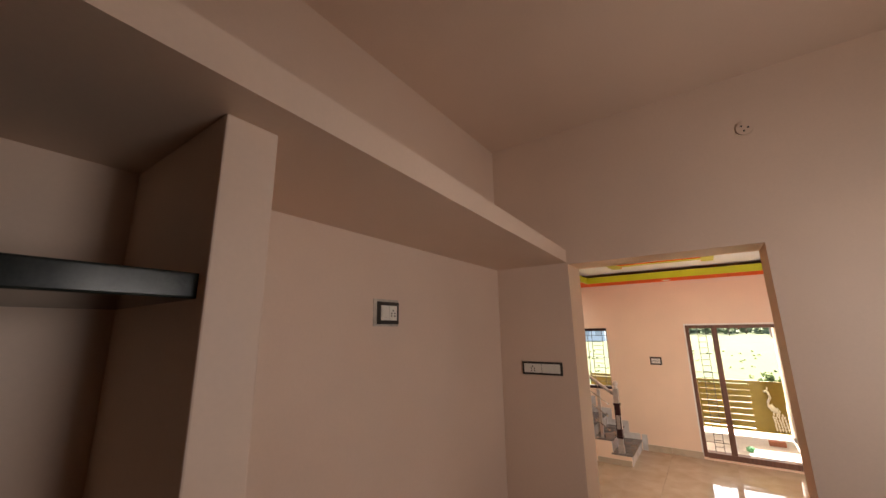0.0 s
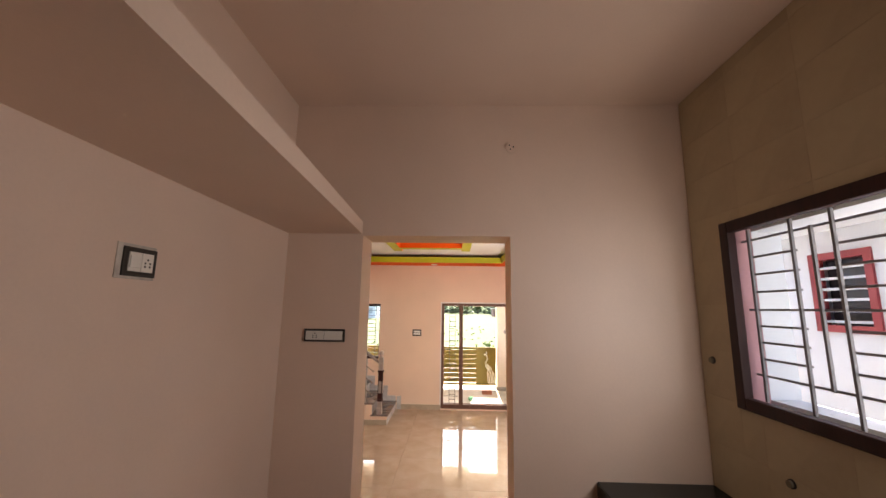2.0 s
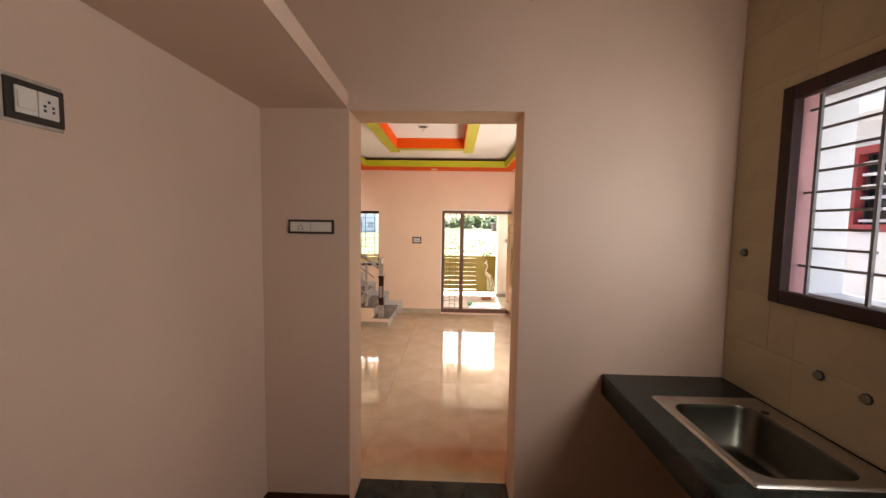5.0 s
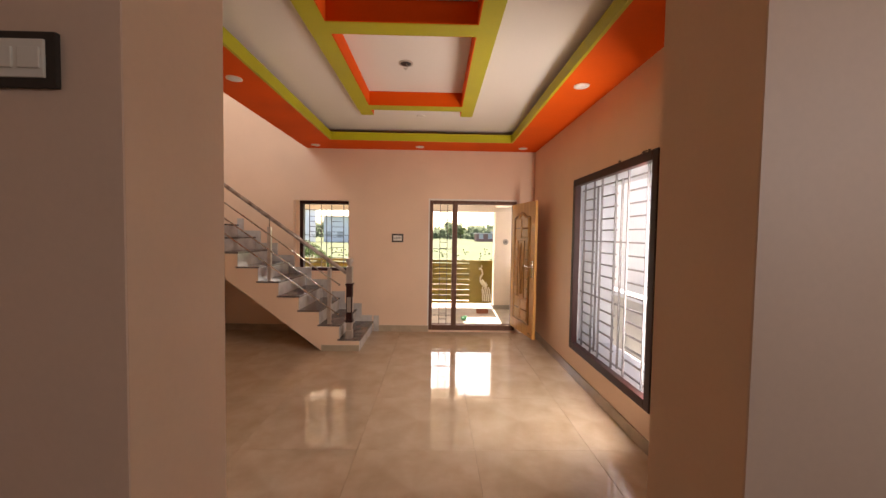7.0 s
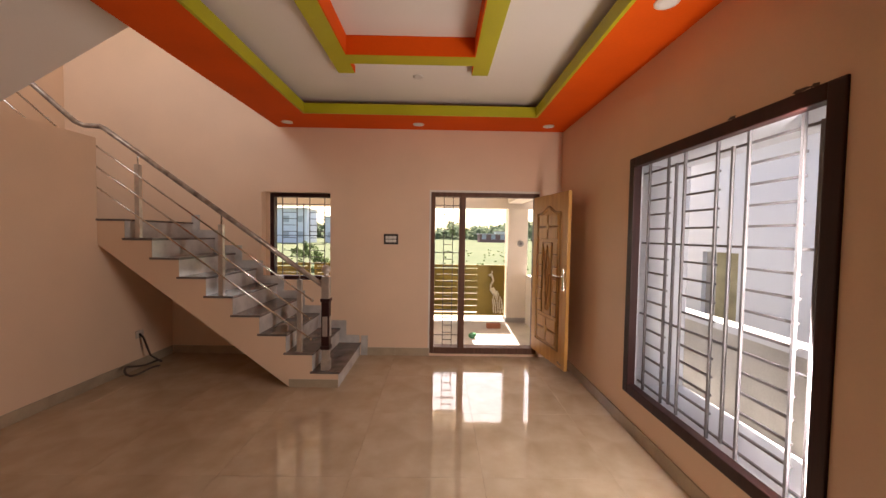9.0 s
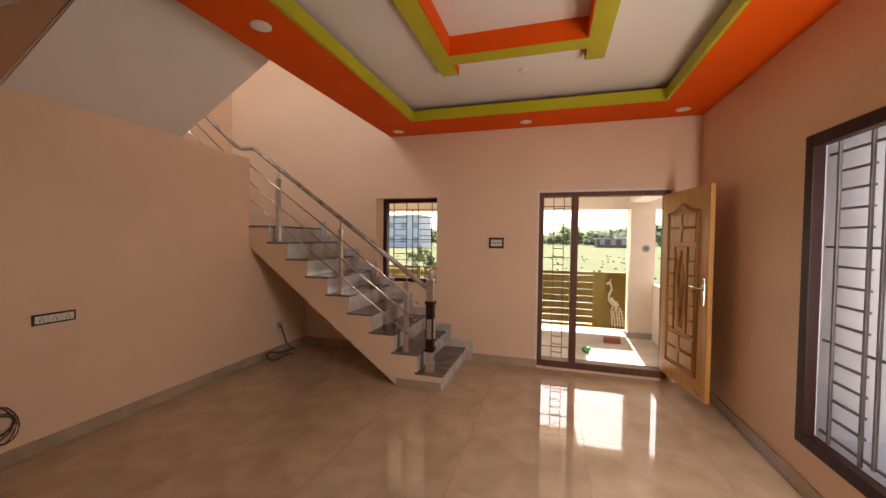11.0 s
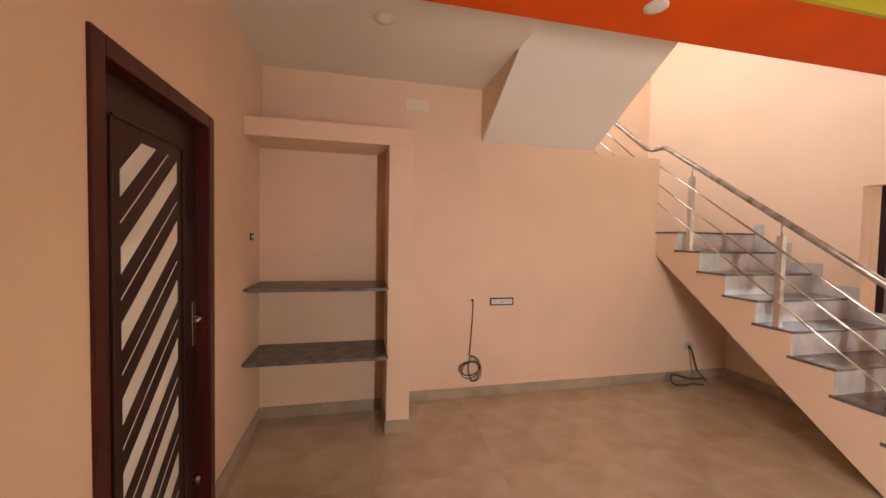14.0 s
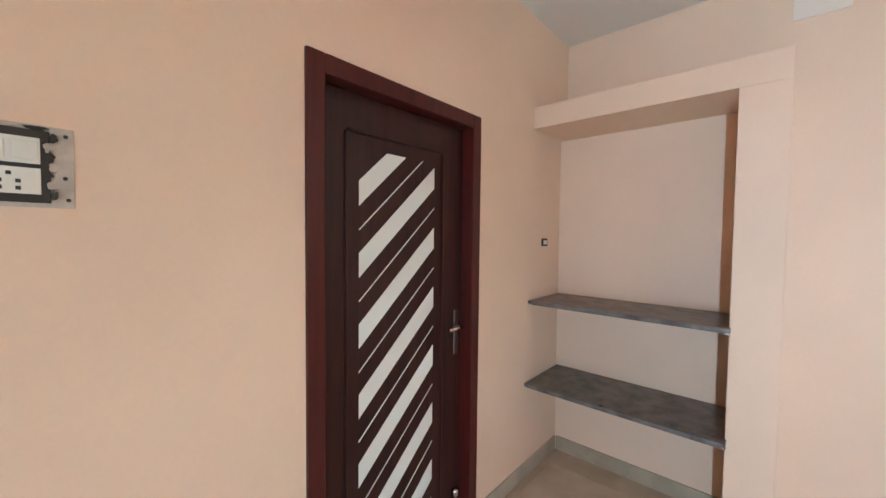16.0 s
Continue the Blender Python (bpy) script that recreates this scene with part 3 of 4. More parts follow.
for z in (KWZ0 + 0.175, KWZ0 + 0.495, KWZ1 - 0.11):
    bar(win3, "x", gx + 0.01, (KWY0 + 0.06, z), (KWY1 - 0.06, z), GRILLE, 0.005)
for a, b in ((2.315, 2.075), (1.89, 1.65), (1.465, 1.225), (1.04, 0.80)):
    for z0, z1 in ((KWZ0 + 0.175, KWZ0 + 0.495), (KWZ0 + 0.495, KWZ1 - 0.11)):
        for k in range(1, 4):
            z = z0 + (z1 - z0) * k / 4
            bar(win3, "x", gx + 0.01, (a, z), (b, z), GRILLE, 0.005)
part("box_side", boxes((KX1 + 0.119, BX, KWY1 - 0.045, KWY1 - 0.001, KWZ0 + 0.051, KWZ1 - 0.051)), OUTWHITE, win3, "white plastered side of the window box")
part("box_top", boxes((KX1 + 0.119, BX, KWY0, KWY1 - 0.001, KWZ1 - 0.05, KWZ1 - 0.001)), OUTWHITE, win3)
part("window_sill", boxes((KX1 + 0.119, BX, KWY0, KWY1 - 0.001, KWZ0 + 0.001, KWZ0 + 0.05)), OUTWHITE, win3)
part("reveal", boxes((KX1 + 0.026, KX1 + 0.118, KWY1 - 0.045, KWY1 - 0.0005, KWZ0, KWZ1)), PINKPAINT, win3, "dusty pink painted reveal")

# ---- entrance ----
ent = thing("door_1", "brown entrance door frame with a grilled side light", "door frame", kind="structure")
frame_parts(ent, "y", LY1 + 0.0, FX0, FX1, 0.03, FZ1, 0.05, 0.12, DOORFRAME, "door_frame")
part("door_frame", boxes((-0.055, 0.018, LY1 - 0.006, LY1 + 0.12, 0.08, FZ1 - 0.05), bevel=0.005), DOORFRAME, ent, "wide brown mullion")
part("door_sill", boxes((FX0 + 0.051, FX1 - 0.051, LY1 - 0.01, LY1 + 0.13, 0.03, 0.105), bevel=0.004), DOORFRAME, ent)
gy = LY1 + 0.06
for x in (-0.24, -0.13):
    bar(ent, "y", gy, (x, 0.105), (x, FZ1 - 0.05), DARKGRILLE, 0.004)
for z in (0.24, 0.55, 1.25, FZ1 - 0.15):
    bar(ent, "y", gy + 0.008, (FX0 + 0.05, z), (-0.055, z), DARKGRILLE, 0.004)
for z in [0.18 + 0.09 * k for k in range(19)]:
    bar(ent, "y", gy + 0.008, (-0.24, z), (-0.13, z), DARKGRILLE, 0.004)
setting("trim_door_plaster", boxes((FX0 - 0.02, FX0, LY1 - 0.006, LY1 - 0.0005, 0.03, FZ1 + 0.025), (FX0, FX1 + 0.0, LY1 - 0.006, LY1 - 0.0005, FZ1, FZ1 + 0.025)), CEIL, "white cement edge round the entrance frame", "trim")

# teak leaf, standing open into the room; local x runs from hinge to free edge, local -y is the carved face
LW, LH, LT = 0.80, 1.80, 0.036
leaf = thing("entrance_door", "open honey teak entrance door with carved panels", "door", at=(0.852, 7.63, 0.12))
leaf.rotation_euler = (0, 0, math.atan2(-0.805, 0.135))
part("leaf", boxes((0, LW, -LT / 2, LT / 2, 0, LH), bevel=0.003), TEAK, leaf)
FY = -LT / 2
def onleaf(name, x0, x1, z0, z1, d, m, parent=leaf, label=""):
    return part(name, boxes((x0, x1, FY - d, FY + 0.002, z0, z1), bevel=min(0.006, d * 0.45)), m, parent, label)
PX0, PX1, PZ0, PZ1 = 0.12, 0.66, 0.16, 1.60
arch = [(PX0 + (PX1 - PX0) * i / 20, PZ1 + 0.07 * math.exp(-((i - 10) / 4.2) ** 2)) for i in range(21)]
part("panel_border", tube([(x, FY - 0.004, z) for x, z in [(PX0, PZ0)] + arch + [(PX1, PZ0)]], 0.009, 6, closed=True), TEAKSHADE, leaf, "routed groove, its shade painted as darker teak")
part("panel_moulding", tube([(x, FY - 0.007, z) for x, z in [(PX0 + 0.025, PZ0 + 0.025)] + [(min(max(x, PX0 + 0.025), PX1 - 0.025), z - 0.025) for x, z in arch] + [(PX1 - 0.025, PZ0 + 0.025)]], 0.010, 6, closed=True), TEAK, leaf)
cxm = (PX0 + PX1) / 2
A0, A1 = cxm - 0.105, cxm + 0.105
inset = onleaf("carved_panel", A0, A1, 0.50, 1.28, 0.010, TEAK)
part("groove", tube([(x, FY - 0.010, z) for x, z in ((A0, 0.50), (A1, 0.50), (A1, 1.28), (A0, 1.28))], 0.008, 6, closed=True), TEAKSHADE, inset)
for j in range(7):
    ph, off = j * 1.1, -0.07 + j * 0.0235
    pts = [(cxm + off * (0.4 + s) + 0.028 * math.sin(3.2 * s + ph), FY - 0.014, 0.54 + 0.70 * s) for s in [i / 14 for i in range(15)]]
    part("carved_stem", tube(pts[: 15 - 3 * (j % 3)], 0.0065, 6), TEAKSHADE if j % 2 else TEAK, inset)
for k, (x, z) in enumerate(((-0.03, 1.16), (0.03, 1.10), (0.0, 1.22), (0.045, 1.02))):
    part("carved_bud", turned([(0.004, z - 0.028), (0.014, z - 0.008), (0.012, z + 0.012), (0.003, z + 0.03)], cxm + x, FY - 0.012, 8), TEAK, inset)
for side in (0, 1):
    a, b = (PX0 + 0.045, A0 - 0.02) if side == 0 else (A1 + 0.02, PX1 - 0.045)
    for k in range(6):
        z = 0.50 + k * 0.131
        onleaf("raised_block", a, b, z + 0.008, z + 0.122, 0.012, TEAK)
        part("groove", tube([(a, FY - 0.002, z), (b, FY - 0.002, z)], 0.006, 5), TEAKSHADE, leaf)
for z0, z1 in ((0.20, 0.46), (1.32, 1.58)):
    for a, b in ((PX0 + 0.05, cxm - 0.012), (cxm + 0.012, PX1 - 0.05)):
        m_ = (z0 + z1) / 2
        onleaf("raised_block", a, b, z0, m_ - 0.012, 0.012, TEAK)
        onleaf("raised_block", a, b, m_ + 0.012, z1, 0.012, TEAK)
    part("groove", tube([(cxm, FY - 0.003, z0), (cxm, FY - 0.003, z1)], 0.008, 5), TEAKSHADE, leaf)
    part("groove", tube([(PX0 + 0.05, FY - 0.003, m_), (PX1 - 0.05, FY - 0.003, m_)], 0.008, 5), TEAKSHADE, leaf)
    d = prism(bmesh.new(), [(cxm - 0.035, m_), (cxm, m_ - 0.045), (cxm + 0.035, m_), (cxm, m_ + 0.045)], "y", FY - 0.018, FY)
    part("diamond", d, TEAK, leaf)
hp = onleaf("handle_plate", LW - 0.085, LW - 0.045, 0.80, 1.02, 0.006, STEEL, leaf, "brushed steel lock plate")
part("lever", tube([(LW - 0.065, FY, 0.94), (LW - 0.065, FY - 0.045, 0.94), (LW - 0.18, FY - 0.05, 0.945)], 0.009), STEEL, hp)
part("bolt", tube([(LW - 0.12, FY - 0.012, 0.06), (LW - 0.05, FY - 0.012, 0.045)], 0.007), STEEL, leaf, "small tower bolt")

# ---- bedroom door ----
bed = thing("door_2", "closed dark walnut door with diagonal frosted glass strips", "door", kind="structure")
frame_parts(bed, "y", LY0 - 0.115, BX0, BX1, 0.0, BH, 0.065, 0.127, REDFRAME, "door_frame", bottom=False)
bl0, bl1, by = BX0 + 0.066, BX1 - 0.066, LY0 - 0.05
dl = part("leaf", boxes((bl0, bl1, by - 0.035, by, 0.008, BH - 0.067), bevel=0.003), LEAFDARK, bed)
gu0, gu1, gz0, gz1 = BX1 - 0.642, BX1 - 0.237, 0.22, 1.81
bd = 0.05
for r in ((gu0 - bd - 0.012, gu0 - bd, gz0 - bd, gz1 + bd), (gu1 + bd, gu1 + bd + 0.012, gz0 - bd, gz1 + bd), (gu0 - bd, gu1 + bd, gz1 + bd, gz1 + bd + 0.012), (gu0 - bd, gu1 + bd, gz0 - bd - 0.012, gz0 - bd)):
    part("bead", boxes((r[0], r[1], by - 0.001, by + 0.008, r[2], r[3]), bevel=0.003), LEAFDARK, dl)


def clip(poly, lo, hi):
    for sgn, lim in ((1, hi), (-1, -lo)):
        out = []
        for i, p in enumerate(poly):
            q = poly[(i + 1) % len(poly)]
            a, b = lim - sgn * p[1], lim - sgn * q[1]
            if a >= 0:
                out.append(p)
            if a * b < 0:
                k = a / (a - b)
                out.append((p[0] + (q[0] - p[0]) * k, p[1] + (q[1] - p[1]) * k))
        poly = out
    return poly


rise = 0.37
for k in range(0, 8):
    for zt, h, nm in ((1.69 - 0.268 * k, 0.093, "glass_strip"), (1.511 - 0.268 * k, 0.006, "glass_line")):
        poly = clip([(gu1, zt), (gu0, zt + rise), (gu0, zt + rise - h), (gu1, zt - h)], gz0, gz1)
        if len(poly) > 2 and max(p[1] for p in poly) - min(p[1] for p in poly) > 0.02:
            part(nm, prism(bmesh.new(), poly, "y", by - 0.002, by + 0.002), FROST, dl, "frosted pale glass strip")
lp = part("lock_plate", boxes((bl0 + 0.03, bl0 + 0.066, by, by + 0.007, 0.91, 1.13), bevel=0.003), STEEL, dl, "worn steel lock plate")
part("lever", tube([(bl0 + 0.048, by, 1.05), (bl0 + 0.048, by + 0.045, 1.05), (bl0 + 0.15, by + 0.05, 1.052)], 0.009), STEEL, lp)
part("floor_stop", turned([(0.018, 0.20), (0.018, 0.23), (0.01, 0.24)], bl0 + 0.05, by + 0.015, 12), STEEL, dl)

# ---- niche and kitchen shelves ----
def mortar(x, y, z, seed):
    bm = bmesh.new()
    bmesh.ops.create_icosphere(bm, subdivisions=2, radius=0.016)
    for v in bm.verts:
        v.co *= 0.8 + 0.6 * noise.noise(v.co * 60 + Vector((seed, 0, 0)))
        v.co = Vector((x + v.co.x, y + v.co.y * 1.2, z + v.co.z * 0.7))
    return bm


for k, (z, xf) in enumerate(((1.108, -2.958), (0.607, -2.93))):
    sh = thing("stone_shelf", "rough grey stone slab shelf in the wall niche", "shelf", "niche shelves")
    slab = boxes((LX0 + 0.09, xf, LY0 + 0.002, 3.925, z - 0.034, z - 0.010), bevel=0.004)
    part("slab", slab, SLATE, sh)
    for q, (x, y) in enumerate(((xf - 0.012, 3.914), (xf - 0.05, 3.916), (xf - 0.01, LY0 + 0.012))):
        part("mortar_dab", mortar(x, y, z - 0.03, 3.1 * q + k), PLASTERWHITE, sh, "pale mortar dab at the slab end")
    if k:
        part("chipped_notch", tube([(xf - 0.012, 3.40, z - 0.012), (xf - 0.012, 3.40, z - 0.0085)], 0.012, 10), BLACK, sh, "dark drilled notch near the front edge")
tagged(new("granite_shelf", mesh_of("granite_shelf", boxes((KX0, -0.80, KY0, 0.694, 2.0, 2.045), bevel=0.004), GRANITE)), "black granite shelf in the kitchen recess", "shelf")

# ---- kitchen counter and sink ----
KC = 0.918
SKX0, SKX1, SKY0, SKY1 = 0.79, 1.285, 1.82, 2.437
ctr = thing("kitchen_counter", "black granite kitchen counter with a dropped front edge", "counter")
def ring_slab(outer, inner, z0, z1):
    """One flat slab with a rectangular cut-out."""
    bm = bmesh.new()
    def corners(r, z):
        x0, x1, y0, y1 = r
        return [bm.verts.new((x, y, z)) for x, y in ((x0, y0), (x1, y0), (x1, y1), (x0, y1))]
    ot, it, ob_, ib = corners(outer, z1), corners(inner, z1), corners(outer, z0), corners(inner, z0)
    for k in range(4):
        m_ = (k + 1) % 4
        bm.faces.new((ot[k], ot[m_], it[m_], it[k]))
        bm.faces.new((ob_[m_], ob_[k], ib[k], ib[m_]))
        bm.faces.new((ot[m_], ot[k], ob_[k], ob_[m_]))
        bm.faces.new((it[k], it[m_], ib[m_], ib[k]))
    return bm


part("slab", ring_slab((0.662, KX1, KY0, KY1 - 0.005), (SKX0 + 0.03, SKX1 - 0.03, SKY0 + 0.03, SKY1 - 0.03), KC - 0.04, KC), GRANITE, ctr)
part("front_apron", boxes((0.656, 0.69, KY0, KY1 - 0.006, KC - 0.11, KC - 0.002), bevel=0.004), GRANITE, ctr)
for yy in (-0.05, KY0):
    part("support_wall", boxes((0.80, KX1, yy, yy + 0.1, KZ, KC - 0.041)), KPAINT, ctr, "peach painted support")
sink = thing("kitchen_sink", "stainless steel single bowl sink set in black granite", "sink")


def rounded(x0, x1, y0, y1, r, n=6):
    out = []
    for cx, cy, a in ((x1 - r, y1 - r, 0), (x0 + r, y1 - r, 90), (x0 + r, y0 + r, 180), (x1 - r, y0 + r, 270)):
        out += [(cx + r * math.cos(radians(a + 90 * i / n)), cy + r * math.sin(radians(a + 90 * i / n))) for i in range(n + 1)]
    return out


def loft_rings(rows, cap=True):
    bm = bmesh.new()
    rings = [[bm.verts.new((x, y, z)) for x, y in pts] for pts, z in rows]
    for a, b in zip(rings, rings[1:]):
        for i in range(len(a)):
            fc = bm.faces.new((a[i], a[(i + 1) % len(a)], b[(i + 1) % len(a)], b[i]))
            fc.smooth = True
    if cap:
        bm.faces.new(rings[-1])
    return bm


bx = (SKX0 + 0.045, SKX1 - 0.085, SKY0 + 0.045, SKY1 - 0.07)
rim = loft_rings([(rounded(SKX0, SKX1, SKY0, SKY1, 0.012), KC + 0.001), (rounded(SKX0 + 0.004, SKX1 - 0.004, SKY0 + 0.004, SKY1 - 0.004, 0.012), KC + 0.008),
                   (rounded(SKX0 + 0.02, SKX1 - 0.02, SKY0 + 0.02, SKY1 - 0.02, 0.02), KC + 0.005), (rounded(*bx, 0.07), KC + 0.004)], cap=False)
# Bowl split from the rim so its shade can be coloured in.
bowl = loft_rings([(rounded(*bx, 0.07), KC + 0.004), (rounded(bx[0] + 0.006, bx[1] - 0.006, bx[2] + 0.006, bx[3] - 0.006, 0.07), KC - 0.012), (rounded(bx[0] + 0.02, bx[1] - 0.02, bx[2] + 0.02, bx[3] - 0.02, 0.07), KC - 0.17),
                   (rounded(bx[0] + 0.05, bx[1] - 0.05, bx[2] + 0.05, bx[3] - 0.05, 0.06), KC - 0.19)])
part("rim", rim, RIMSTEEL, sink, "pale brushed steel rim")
part("bowl", bowl, BOWLSHADE, sink)
part("drain", turned([(0.045, KC - 0.189), (0.045, KC - 0.184), (0.03, KC - 0.186)], 1.02, 2.1), STEEL, sink)
part("tap_hole", turned([(0.016, KC + 0.004), (0.016, KC + 0.0075), (0.01, KC + 0.0077)], 1.215, 2.30, 14), BLACK, sink)
for y, z in ((2.595, 1.612), (2.17, 1.151), (1.998, 1.137)):
    p = thing("water_pipe_stub", "capped dark water pipe stub in the wall", "pipe", "pipe stubs", at=(KX1, y, z))
    part("stub", tube([(0.02, 0, 0), (-0.020, 0, 0)], 0.015, 12), PIPE, p)
    part("collar", tube([(0.002, 0, 0), (-0.009, 0, 0)], 0.020, 12), BLACK, p)


# ---- switch boards ----
def switch_board(label, plane, w, sgn, u0, u1, z0, z1, rows, cols, sockets=(), border=0.012, box_side=None):
    """A plate on the wall plane w that faces along sgn; rows and cols of rocker modules."""
    ob = thing("switch_board", label, "switch board", "switch boards")

    def slab(a, b, c0, c1, d0, d1, m, name, parent=ob, lab="", bev=0.0015):
        q0, q1 = sorted((w + sgn * d0, w + sgn * d1))
        row = (q0, q1, a, b, c0, c1) if plane == "x" else (a, b, q0, q1, c0, c1)
        return part(name, boxes(row, bevel=bev), m, parent, lab)
    if box_side:
        slab(u0 - box_side[0], u1 + box_side[1], z0 - 0.009, z1 + 0.011, 0.0005, 0.004, METALBOX, "metal_box", lab="dull metal back box")
    slab(u0, u1, z0, z1, 0.002, 0.010, BOXBLACK, "black_frame")
    cw, rh = (u1 - u0 - 2 * border) / cols, (z1 - z0 - 2 * border) / rows
    for r in range(rows):
        for c_ in range(cols):
            a, c0 = u0 + border + c_ * cw, z0 + border + r * rh
            pl = slab(a + 0.001, a + cw - 0.001, c0 + (0.004 if rows > 1 else 0), c0 + rh - (0.004 if rows > 1 else 0), 0.010, 0.014, PLASTIC, "module")
            if (r, c_) in sockets:
                for du, dz in ((0, 0.22), (-0.2, -0.02), (0.2, -0.02), (-0.2, -0.25), (0.2, -0.25)):
                    uc, zc = a + cw / 2 + du * min(cw, rh), c0 + rh / 2 + dz * min(cw, rh)
                    rr = 0.035 * min(cw, rh) + 0.0015
                    slab(uc - rr, uc + rr, zc - rr, zc + rr, 0.0135, 0.0146, BLACK, "socket_hole", pl, bev=0.0004)
            else:
                nsw = max(1, round(cw / 0.045))
                for k in range(nsw):
                    slab(a + cw * k / nsw + 0.004, a + cw * (k + 1) / nsw - 0.004, c0 + 0.012, c0 + rh - 0.012, 0.014, 0.0175, PLASTIC, "rocker", pl)
    return ob


switch_board("small two-module switch and socket on the kitchen wall", "x", KX0, 1, 1.535, 1.667, 1.972, 2.068, 1, 2, ((0, 1),), border=0.016, box_side=(0.02, 0.002))
switch_board("long black-edged switch board beside the kitchen doorway", "y", KY1 - 0.004, -1, -1.085, -0.832, 1.668, 1.745, 1, 2, ((0, 0),))
switch_board("square four-gang switch board on the front wall", "y", LY1, -1, -0.955, -0.785, 1.342, 1.466, 2, 3, border=0.020)
switch_board("slim socket strip on the peach wall", "x", LX0, 1, 4.895, 5.125, 0.846, 0.918, 1, 3, ((0, 0), (0, 1), (0, 2)))
switch_board("large two-row switch board with broken plaster edge", "y", LY0, 1, -0.985, -0.79, 1.548, 1.69, 2, 2, ((0, 0),), box_side=(0.035, 0.012))
for u, z in ((-1.008, 1.685), (-1.006, 1.60), (-1.01, 1.556)):
    part("screw_hole", tube([(u, LY0 + 0.003, z), (u, LY0 + 0.0055, z)], 0.004, 8), BLACK, bpy.data.objects["switch_board.004"])
switch_board("tiny bell switch by the wall niche", "y", LY0, 1, -3.19, -3.12, 1.425, 1.475, 1, 1)

# ---- ceiling and wall fittings ----
def disc_lamp(x, y, z):
    ob = thing("ceiling_spotlight", "round white unlit ceiling spotlight", "spotlight", "ceiling spotlights", at=(x, y, z))
    part("rim", turned([(0.062, 0.0), (0.062, -0.006), (0.05, -0.009)], 0, 0, 24), PLASTERWHITE, ob)
    part("diffuser", turned([(0.048, -0.007), (0.046, -0.0105), (0.03, -0.011)], 0, 0, 24), LAMPGLASS, ob)
    return ob


first = disc_lamp(-1.95, 5.21, SOF)
for x, y in ((0.88, 5.20), (-2.02, 7.43), (-0.547, 7.43), (0.917, 7.41), (-1.96, 3.3), (0.92, 3.2)):
    copy_thing(first, pose(x, y, SOF))
copy_thing(first, pose(-2.59, 3.844, PLAIN))
rose = thing("fan_hook_box", "open dark fan hook box in the ceiling", "ceiling box", at=(-0.58, 5.40, 2.944))
part("ring", turned([(0.062, 0), (0.062, -0.006), (0.048, -0.007)], 0, 0, 24), METALBOX, rose)
# Black disc painted in place of the shade inside the open box.
part("dark_opening", turned([(0.047, -0.004), (0.047, -0.0075), (0.03, -0.0078)], 0, 0, 24), BLACK, rose)
part("hook", tube([(0.0, 0, -0.005), (0.02, 0.0, -0.03), (0.0, 0, -0.055), (-0.015, 0, -0.04)], 0.004, 6), METALBOX, rose)
plate = thing("ceiling_cover_plate", "faint round cover plate on the white ceiling", "cover plate", at=(-0.50, 6.55, TOP))
part("disc", turned([(0.05, 0), (0.05, -0.003), (0.03, -0.004)], 0, 0, 24), CEIL, plate)
for nm, x, y, z in (("x", LX0, 4.185, 2.605), ("y", -0.52, LY1, 2.56)):
    v = thing("vent_cover", "blank white wall vent cover painted over", "vent cover", "vent covers")
    b = boxes((x, x + 0.008, y - 0.10, y + 0.10, z - 0.05, z + 0.05), bevel=0.003) if nm == "x" else boxes((x - 0.08, x + 0.08, y - 0.006, y, z - 0.05, z + 0.05), bevel=0.003)
    part("cover", b, PLASTERWHITE if nm == "x" else PEACH, v)
kf = thing("fan_point", "round white wall fan point with loose ends", "wall plate", at=(0.203, KY1 - 0.004, 2.933))
part("disc", tube([(0, 0, 0), (0, -0.010, 0)], 0.036, 20), KPAINT, kf)
for dx, dz in ((-0.012, 0.012), (0.014, 0.0), (-0.004, -0.016)):
    part("screw_hole", tube([(dx, -0.009, dz), (dx, -0.0115, dz)], 0.005, 8), BLACK, kf)

disc = thing("wall_lamp_plate", "round grey lamp plate on the porch pillar", "wall plate", at=(1.095, 9.5, 1.335))
part("plate", tube([(0, 0.002, 0), (0, -0.012, 0)], 0.055, 20), CEMENT, disc)
part("boss", tube([(0, -0.012, 0), (0, -0.02, 0)], 0.025, 14), GRILLE, disc)


def flake(plane, w, sgn, u, z, ru, rz, seed, n_=11, thick=0.003):
    """A ragged little patch lying on a wall."""
    rg = random.Random(seed)
    poly = [(u + ru * rg.uniform(0.45, 1.1) * math.cos(k * math.tau / n_), z + rz * rg.uniform(0.45, 1.1) * math.sin(k * math.tau / n_)) for k in range(n_)]
    if plane == "y":
        return prism(bmesh.new(), poly, "y", w, w + sgn * thick)
    return prism(bmesh.new(), poly, "x", w, w + sgn * thick)


for k, (y, ry) in enumerate(((5.08, 0.035), (4.735, 0.045), (4.67, 0.025))):
    chip = thing("plaster_chip", "small dark chip in the plaster over the window frame", "plaster chip", "plaster chips")
    part("chip", flake("x", LX1 - 0.0005, -1, y, RZ1 + 0.009, ry, 0.011, 40 + k), CABLE, chip)
board = bpy.data.objects["switch_board.004"]
for k in range(7):
    part("frame_smear", flake("y", LY0 + 0.0035, 1, -0.990 + 0.004 * (k % 3), 1.563 + 0.019 * k, 0.008, 0.011, 60 + k, thick=0.007), METALBOX if k % 2 else BOXBLACK, board, "ragged edge of broken plastic and plaster")
